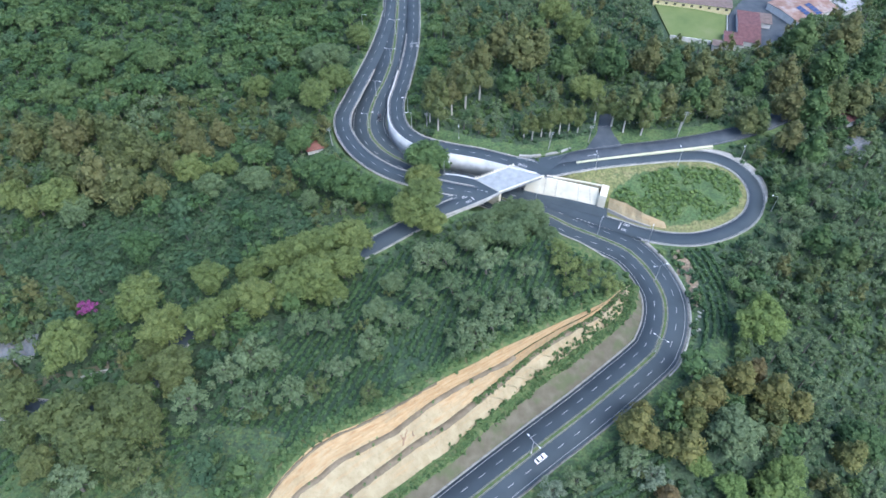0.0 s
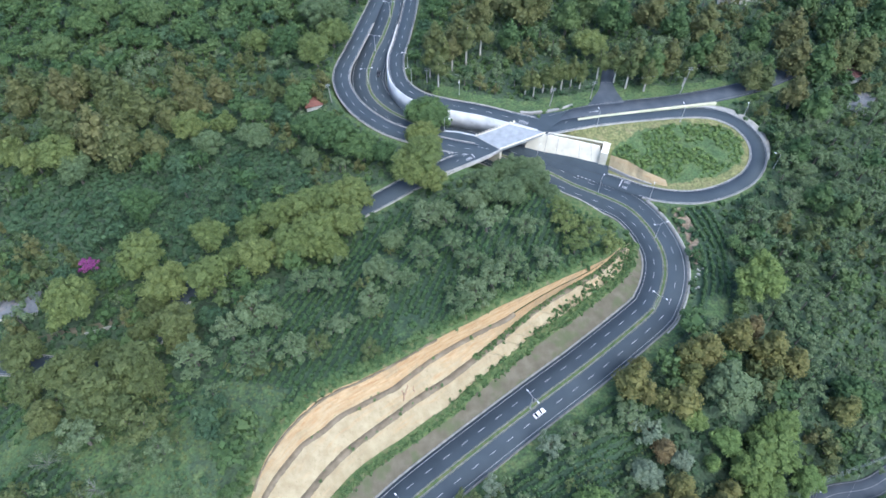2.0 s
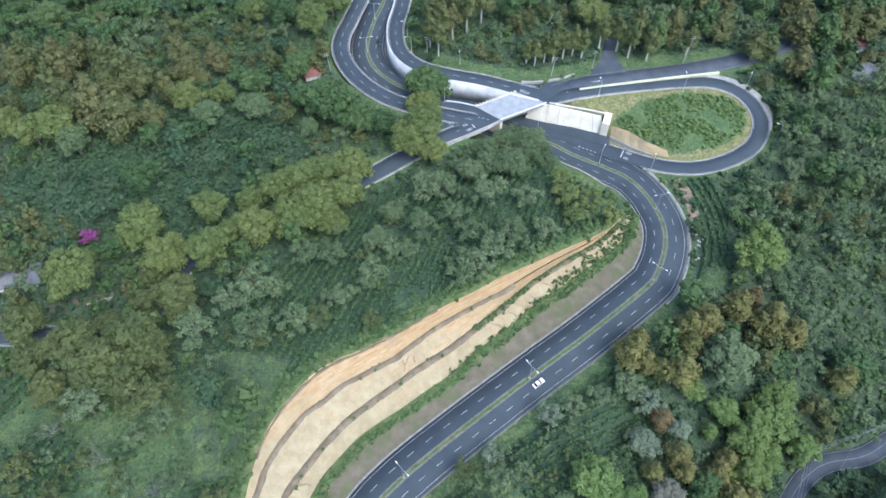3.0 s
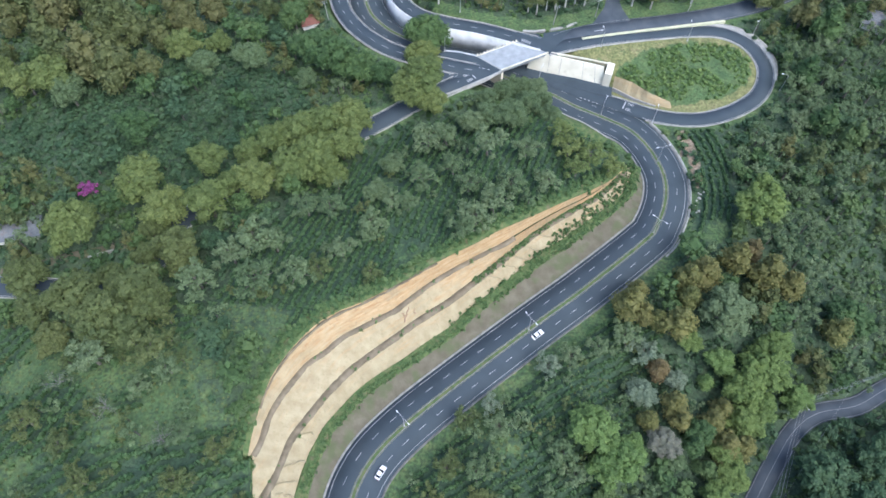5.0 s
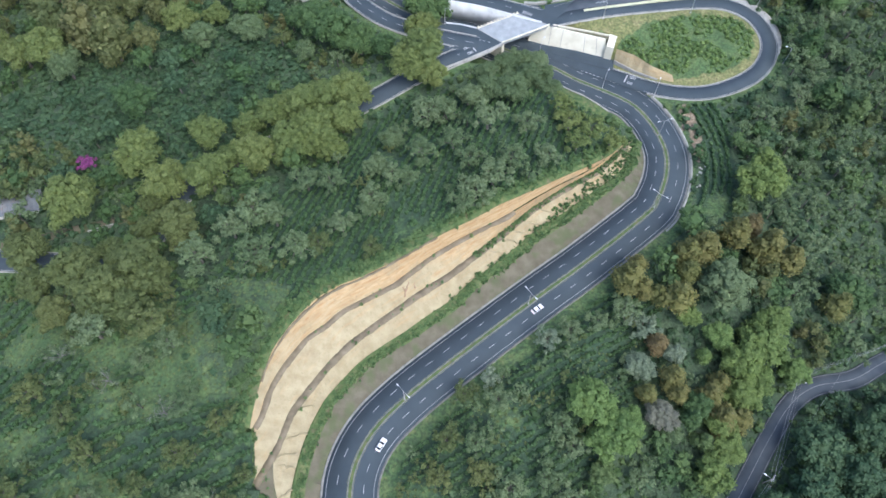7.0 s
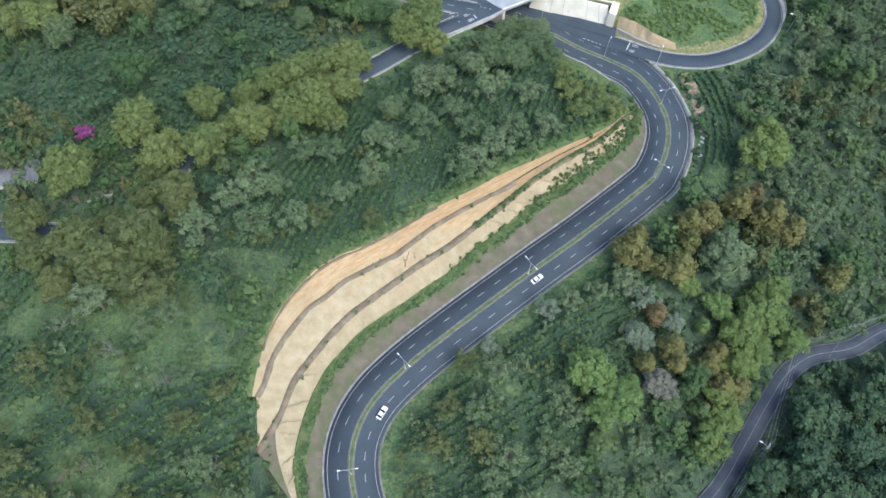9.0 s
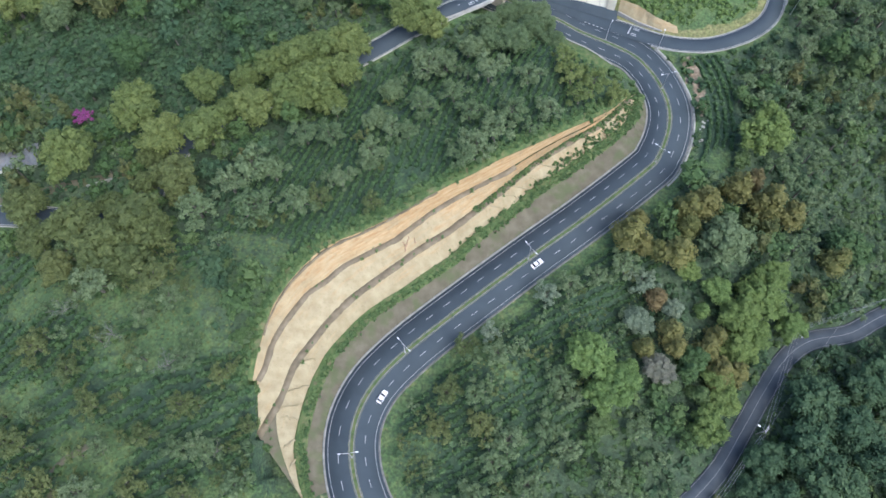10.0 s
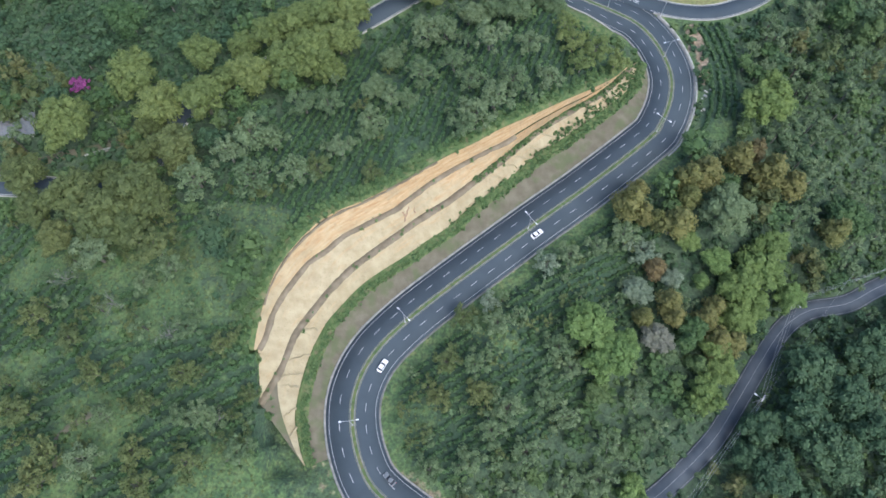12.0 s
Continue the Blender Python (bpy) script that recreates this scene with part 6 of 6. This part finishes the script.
def on_road(ob, x, y, back=False):
    k = int(((HIGHWAY[:, :2] - (x, y)) ** 2).sum(1).argmin())
    t = HIGHWAY[min(k + 1, len(HIGHWAY) - 1)] - HIGHWAY[max(k - 1, 0)]
    a = math.degrees(math.atan2(t[1], t[0])) + (180 if back else 0)
    ob.matrix_basis = pose(x, y, HIGHWAY[k, 2] + 0.09, 0, 0, a)
    return ob


white = on_road(car(CAR_WHITE, "white saloon car on the highway"), 31.6, 91.3, True)
on_road(copy_thing(white, pose(0, 0, 0)), -19.0, 46.2, True)
on_road(car(CAR_GREY, "grey saloon car on the highway"), -15.7, 12.4, True)
on_road(car(CAR_DARK, "black saloon car on the highway"), -31.0, 264.5)

# ---- buildings ----
ROOFS = {"maroon": material("maroon_roof_sheet", [(0.095, 0.045, 0.045), (0.13, 0.062, 0.06), (0.165, 0.085, 0.08)], 0.6, 0.6), "grey": material("grey_roof_sheet", [(0.2, 0.2, 0.21), (0.3, 0.3, 0.31), (0.38, 0.38, 0.38)], 0.7, 0.5),
         "rust": material("rusty_roof_sheet", [(0.17, 0.10, 0.075), (0.24, 0.155, 0.12), (0.32, 0.28, 0.26)], 0.25, 0.7), "tin": material("weathered_tin", [(0.11, 0.12, 0.13), (0.15, 0.16, 0.17), (0.19, 0.195, 0.2)], 0.9, 0.8, stains=((0.2, 0.15, 0.12), 0.5, 0.55, 0.6)),
         "brown": material("brown_roof_sheet", [(0.12, 0.09, 0.08), (0.18, 0.14, 0.12)], 0.6, 0.7), "red": material("red_roof_tile", [(0.16, 0.07, 0.055), (0.22, 0.1, 0.075)], 0.8, 0.7)}
YELLOW_WALL = material("cream_yellow_render", [(0.6, 0.52, 0.27), (0.7, 0.62, 0.36)], 0.5, 0.85)
PALE_WALL = material("pale_render", [(0.5, 0.49, 0.46), (0.64, 0.63, 0.6)], 0.5, 0.85)
WINDOW = material("dark_window", [(0.02, 0.025, 0.03), (0.04, 0.045, 0.05)], 1.0, 0.15)
SOLAR = material("solar_cells", [(0.03, 0.05, 0.12), (0.05, 0.08, 0.18)], 0.8, 0.2)
LAWN = material("mown_lawn", [(0.095, 0.135, 0.045), (0.125, 0.16, 0.055), (0.155, 0.18, 0.075)], 0.08, 0.95, 0.1, 3.0)


def house(x, y, length, depth, tall, angle, roof, wall, label, pitch=0.8, windows=0, seams=8, z=None):
    ob = tagged(new("house"), label, "building")
    a, b = length / 2, depth / 2
    part("wall", box_mesh("wall", [(-a, -b, -1.5, a, b, tall)], wall), ob)
    e = 0.5
    ridge = tall + pitch
    v = [(-a - e, -b - e, tall), (a + e, -b - e, tall), (a + e, 0, ridge), (-a - e, 0, ridge), (-a - e, b + e, tall), (a + e, b + e, tall)]
    v += [(p, q, r - 0.12) for p, q, r in v]
    f = [(0, 1, 2, 3), (3, 2, 5, 4), (7, 6, 9, 8), (8, 9, 10, 11), (0, 6, 7, 1), (4, 5, 11, 10), (1, 7, 8, 2), (2, 8, 11, 5), (0, 3, 9, 6), (3, 4, 10, 9)]
    top = part("roof", mesh_of("roof", v, f, ROOFS[roof]), ob, "sheet metal roof")
    for k in range(seams):
        p = -a - e + (length + 2 * e) * (k + 0.5) / seams
        for s in (-1, 1):
            w = [(p - 0.05, s * (b + e), tall + 0.05), (p + 0.05, s * (b + e), tall + 0.05), (p + 0.05, 0, ridge + 0.05), (p - 0.05, 0, ridge + 0.05)]
            part("roof_seam", mesh_of("roof_seam", w + [(q0, q1, q2 - 0.06) for q0, q1, q2 in w], [(0, 1, 2, 3) if s < 0 else (3, 2, 1, 0), (0, 4, 5, 1), (1, 5, 6, 2), (3, 7, 4, 0)], ROOFS[roof]), top)
    for k in range(windows):
        p = -a + length * (k + 0.5) / windows
        part("window", box_mesh("window", [(p - 0.7, -b - 0.04, 1.0, p + 0.7, -b + 0.02, 2.2)], WINDOW), ob, "dark window")
    ob.matrix_basis = pose(x, y, float(height([x], [y])[0]) if z is None else z, 0, 0, angle)
    return ob


house(140, 355.5, 42, 9, 3.2, -13, "brown", YELLOW_WALL, "long cream-yellow school building with a brown roof", windows=9, seams=14, z=6)
house(163.5, 328, 11, 30, 3.4, -15, "maroon", PALE_WALL, "long low building with a dark maroon roof", 1.2, seams=6, z=6)
house(152.5, 317.5, 9, 11, 3.2, -15, "maroon", PALE_WALL, "low annexe with a dark maroon roof", 0.7, seams=5, z=6)
house(174.5, 336.5, 7, 10, 3.0, -15, "brown", PALE_WALL, "small pale house with a brown roof", 0.6, seams=4, z=6)
house(144.3, 313.6, 6, 5, 2.6, -15, "brown", PALE_WALL, "small hut with a brown roof beside the lawn", 0.8, seams=4, z=6)
barn = house(199, 348, 30, 22, 4.0, 28, "rust", PALE_WALL, "large hall with a rusty sheet roof and solar panels", 1.0, seams=12, z=6)
for k in range(2):
    for j in range(4):
        a = -7 + 6.5 * k
        me = mesh_of("solar_panel", [(a + x, -11 + 2.6 * j + y, 4.12 + (2.6 * j + y) * 0.0885 + dz) for dz in (0.0, 0.1) for x, y in ((0, 0), (3.6, 0), (3.6, 2.3), (0, 2.3))],
                     [(4, 5, 6, 7), (0, 1, 5, 4), (1, 2, 6, 5), (2, 3, 7, 6), (3, 0, 4, 7)], SOLAR)
        part("solar_panel", me, barn, "dark blue solar panel")
house(225, 352, 14, 12, 3.5, 28, "grey", PALE_WALL, "pale building with a light grey roof", 0.6, seams=6, z=6)
house(190, 252.5, 9, 7, 3.0, 15, "maroon", PALE_WALL, "small house with a dark red roof between trees", 0.7, seams=5)
house(186.5, 235.5, 10, 8, 2.8, 55, "tin", PALE_WALL, "small house with a weathered grey tin roof", 0.4, seams=7)
house(-58.5, 236.5, 7, 6, 2.6, 20, "red", PALE_WALL, "small house with a red roof at the forest edge", 0.9, seams=5)
house(-148.5, 127.0, 14, 8, 2.4, 12, "tin", PALE_WALL, "low shed with a weathered tin roof", 0.4, seams=9)
structure("lawn", prism("lawn", [(119, 362), (121.5, 323.4), (149.5, 316.5), (157.5, 344), (140, 351)], 4.6, 6.15, LAWN), "mown grass playing field", "lawn")
structure("yard", prism("yard", [(150.5, 317), (158.5, 345), (170, 360), (215, 365), (190, 330), (172, 316), (166, 312)], 4.6, 6.08, OLD_ASPHALT), "grey paved yard between the buildings", "pavement")
structure("garden_wall", wall_line("garden_wall", [(121.0, 323.0), (141.5, 317.6)], 0.35, [4.6, 4.6], [7.4, 7.4], PALE_WALL), "low pale wall along the playing field", "wall")
structure("garden_wall", wall_line("garden_wall", [(149.6, 316.2), (157.0, 343.5)], 0.3, [4.6, 4.6], [7.2, 7.2], PALE_WALL), "low pale wall along the playing field", "wall")

# dirt track, rubble and rocks
TRACK = spline([(-152, 113, 7.4), (-138.6, 115.5, 7.4), (-128.0, 118.0, 7.5), (-115.3, 121.0, 7.6), (-105.1, 126.0, 7.6), (-92, 133, 7.5)], 2)
TRACK[:, 2] = height(TRACK[:, 0], TRACK[:, 1])
structure("dirt_track", sweep(TRACK, [(-2.2, -0.3), (-1.6, 0.12), (0, 0.06), (1.6, 0.12), (2.2, -0.3)], EARTH, "dirt_track"), "brown dirt track between trees", "track")
PATH = spline([(-108.8, 14.8, 12.1), (-111.1, 20.1, 11.6), (-108.5, 25.2, 11.3), (-103.8, 28.4, 11.4), (-99.6, 31.3, 11.7)], 1.5)
PATH[:, 2] = height(PATH[:, 0], PATH[:, 1])
structure("footpath", sweep(PATH, [(-1.2, -0.2), (-0.8, 0.14), (0, 0.1), (0.8, 0.14), (1.2, -0.2)], EARTH, "footpath"), "narrow bare earth footpath between coffee rows", "path")
structure("low_wall", wall_line("low_wall", [(-122.5, 116.6), (-114.2, 119.6)], 0.4, [6, 6], [8.9, 8.9], CONCRETE), "short low concrete wall beside the dirt track", "wall")


def rock(x, y, r, seed, label, mat, flat=0.6):
    rg = np.random.default_rng(seed)
    bm = bmesh.new()
    bmesh.ops.create_icosphere(bm, subdivisions=2, radius=1)
    for v in bm.verts:
        v.co *= 1 + 0.25 * noise.noise(v.co * 1.7 + Vector((seed, 0, 0))) + rg.uniform(-0.05, 0.05)
    me = bpy.data.meshes.new("rock")
    bm.to_mesh(me)
    bm.free()
    me.materials.append(mat)
    ob = tagged(new("rock", me), label, "rock", "loose rocks")
    ob.matrix_basis = Matrix.LocRotScale((x, y, float(height([x], [y])[0]) + r * 0.15), Euler((0, 0, seed)), (r, r * rg.uniform(0.6, 1), r * flat))


for k, (x, y, r) in enumerate([(-15.5, 247.9, 1.3), (-13.8, 247.0, 1.5), (-11.9, 246.1, 1.4), (-10.0, 245.3, 1.5), (-8.2, 244.8, 1.2)]):
    rock(x, y, r, k, "pale rock beside the ramp", CONCRETE)
rubble = np.random.default_rng(77)
for k in range(14):
    rock(98.0 - 0.42 * k + rubble.normal(0, 0.7), 149.5 - 0.85 * k + rubble.normal(0, 0.5), rubble.uniform(0.3, 0.7), 20 + k, "pale broken concrete lump below the highway edge", CONCRETE)
bank = resample(np.array([(90.5, 182, -1.0), (95.8, 172.0, -0.6), (97.8, 162.0, -0.6), (97.6, 153, -0.6), (95.5, 146, -0.6)]), count=40)
slip = bank.copy()
slip[:, 0] += np.interp(np.arange(40), [0, 10, 20, 30, 39], [1.0, 3.0, 3.6, 2.0, 0.6])
slip[:, 2] -= 2.2
structure("earth_slip", faces_between(slip, bank, "earth_slip", EARTH, 12, 0.3, 0.05), "bare earth slip below the outer edge of the bend", "bank")
LEDGE = HIGHWAY[(HIGHWAY[:, 1] < 186) & (HIGHWAY[:, 1] > 128) & (HIGHWAY[:, 0] > 70)]
structure("drain", sweep(LEDGE, [(8.9, -0.3), (9.0, 0.1), (9.6, 0.08), (9.7, -0.3), (11.5, -0.5), (11.6, 0.0), (12.1, 0.0), (12.2, -0.8)], CONCRETE, "drain"), "narrow concrete drain outside the bend", "drain")

# weeds on the ledges, the median and the foot of the cut
def weeds_on(lines, count, spread, seed):
    rg = np.random.default_rng(seed)
    out = []
    for line, c in zip(lines, count):
        k = rg.integers(0, len(line), c)
        p = line[k].copy()
        p[:, :2] += rg.normal(0, spread, (c, 2))
        out.append(p)
    return np.concatenate(out)


def stuff_at(name, temps, pts3, radii, mats, label, category):
    V, F, T, n = [], [], [], 0
    rg = np.random.default_rng(len(pts3))
    for (x, y, z), r in zip(pts3, radii):
        v, f, _ = temps[int(rg.integers(len(temps)))]
        V.append(v * r + (x, y, z))
        F.append(f + n)
        T.append(np.full(len(v), rg.uniform()))
        n += len(v)
    return tagged(new(name, mesh_of(name, np.concatenate(V), np.concatenate(F), mats, tint=np.concatenate(T))), label, category, kind="stuff")


strip = toe + (apron_edge - toe) * 0.17
lower = [(toe + (low_top - toe) * f)[a:b] + (0, 0, 0.3) for f, a, b in ((0.15, 0, 80), (0.4, 0, 62), (0.75, 0, 40), (0.1, 80, 130))]
wp = weeds_on([strip, step_1[:112], step_1[112:], step_2[95:], *lower], [1700, 420, 24, 14, 170, 80, 40, 50], 0.8, 4)
stuff_at("ledge_weeds", bush_templates(600, 10, 0.4, 0.9, 4), wp, np.random.default_rng(5).uniform(0.3, 0.95, len(wp)), [L_MID], "weeds on the ledges of the cut", "weeds")
tail = np.array([(x, y, 6.0) for x, y in ((-53.8, 32.4), (-52.0, 35.2), (-50.5, 37.4), (-49.2, 33.6), (-47.8, 29.7), (-50.9, 30.2), (-49.7, 31.4), (-52.5, 33.4), (-50.6, 34.1), (-48.0, 28.1))])
tail = np.repeat(tail[tail[:, 0] < -50.8], 5, axis=0)
rim = np.linspace((-56.0, 49.0, 12.6), (-55.4, 33.5, 7.2), 26)
tail = np.vstack([tail, rim])
tail = tail + np.random.default_rng(3).normal(0, 0.9, tail.shape) * (1, 1, 0.3)
stuff_at("tail_shrubs", bush_templates(660, 14, 0.36, 0.9, 3), tail, np.random.default_rng(4).uniform(0.6, 1.2, len(tail)), [L_MID], "shrubs at the end of the cut", "shrubs")
mp = HIGHWAY[np.random.default_rng(6).integers(0, len(HIGHWAY), 260)] + (0, 0, 0.15)
stuff_at("median_weeds", bush_templates(620, 8, 0.4, 0.7, 3), mp, np.random.default_rng(7).uniform(0.18, 0.42, len(mp)), [L_MID], "tufts of grass on the median", "grass")
nc = normals(crest)
stuff_at("crest_shrubs", bush_templates(640, 14, 0.36, 0.9, 4), np.column_stack([weeds_on([crest - np.column_stack([nc, np.zeros(SECTIONS)]) * 2.6], [760], 1.2, 9)]), np.random.default_rng(10).uniform(0.4, 1.5, 760), [L_MID], "low shrubs along the top of the cut", "shrubs")
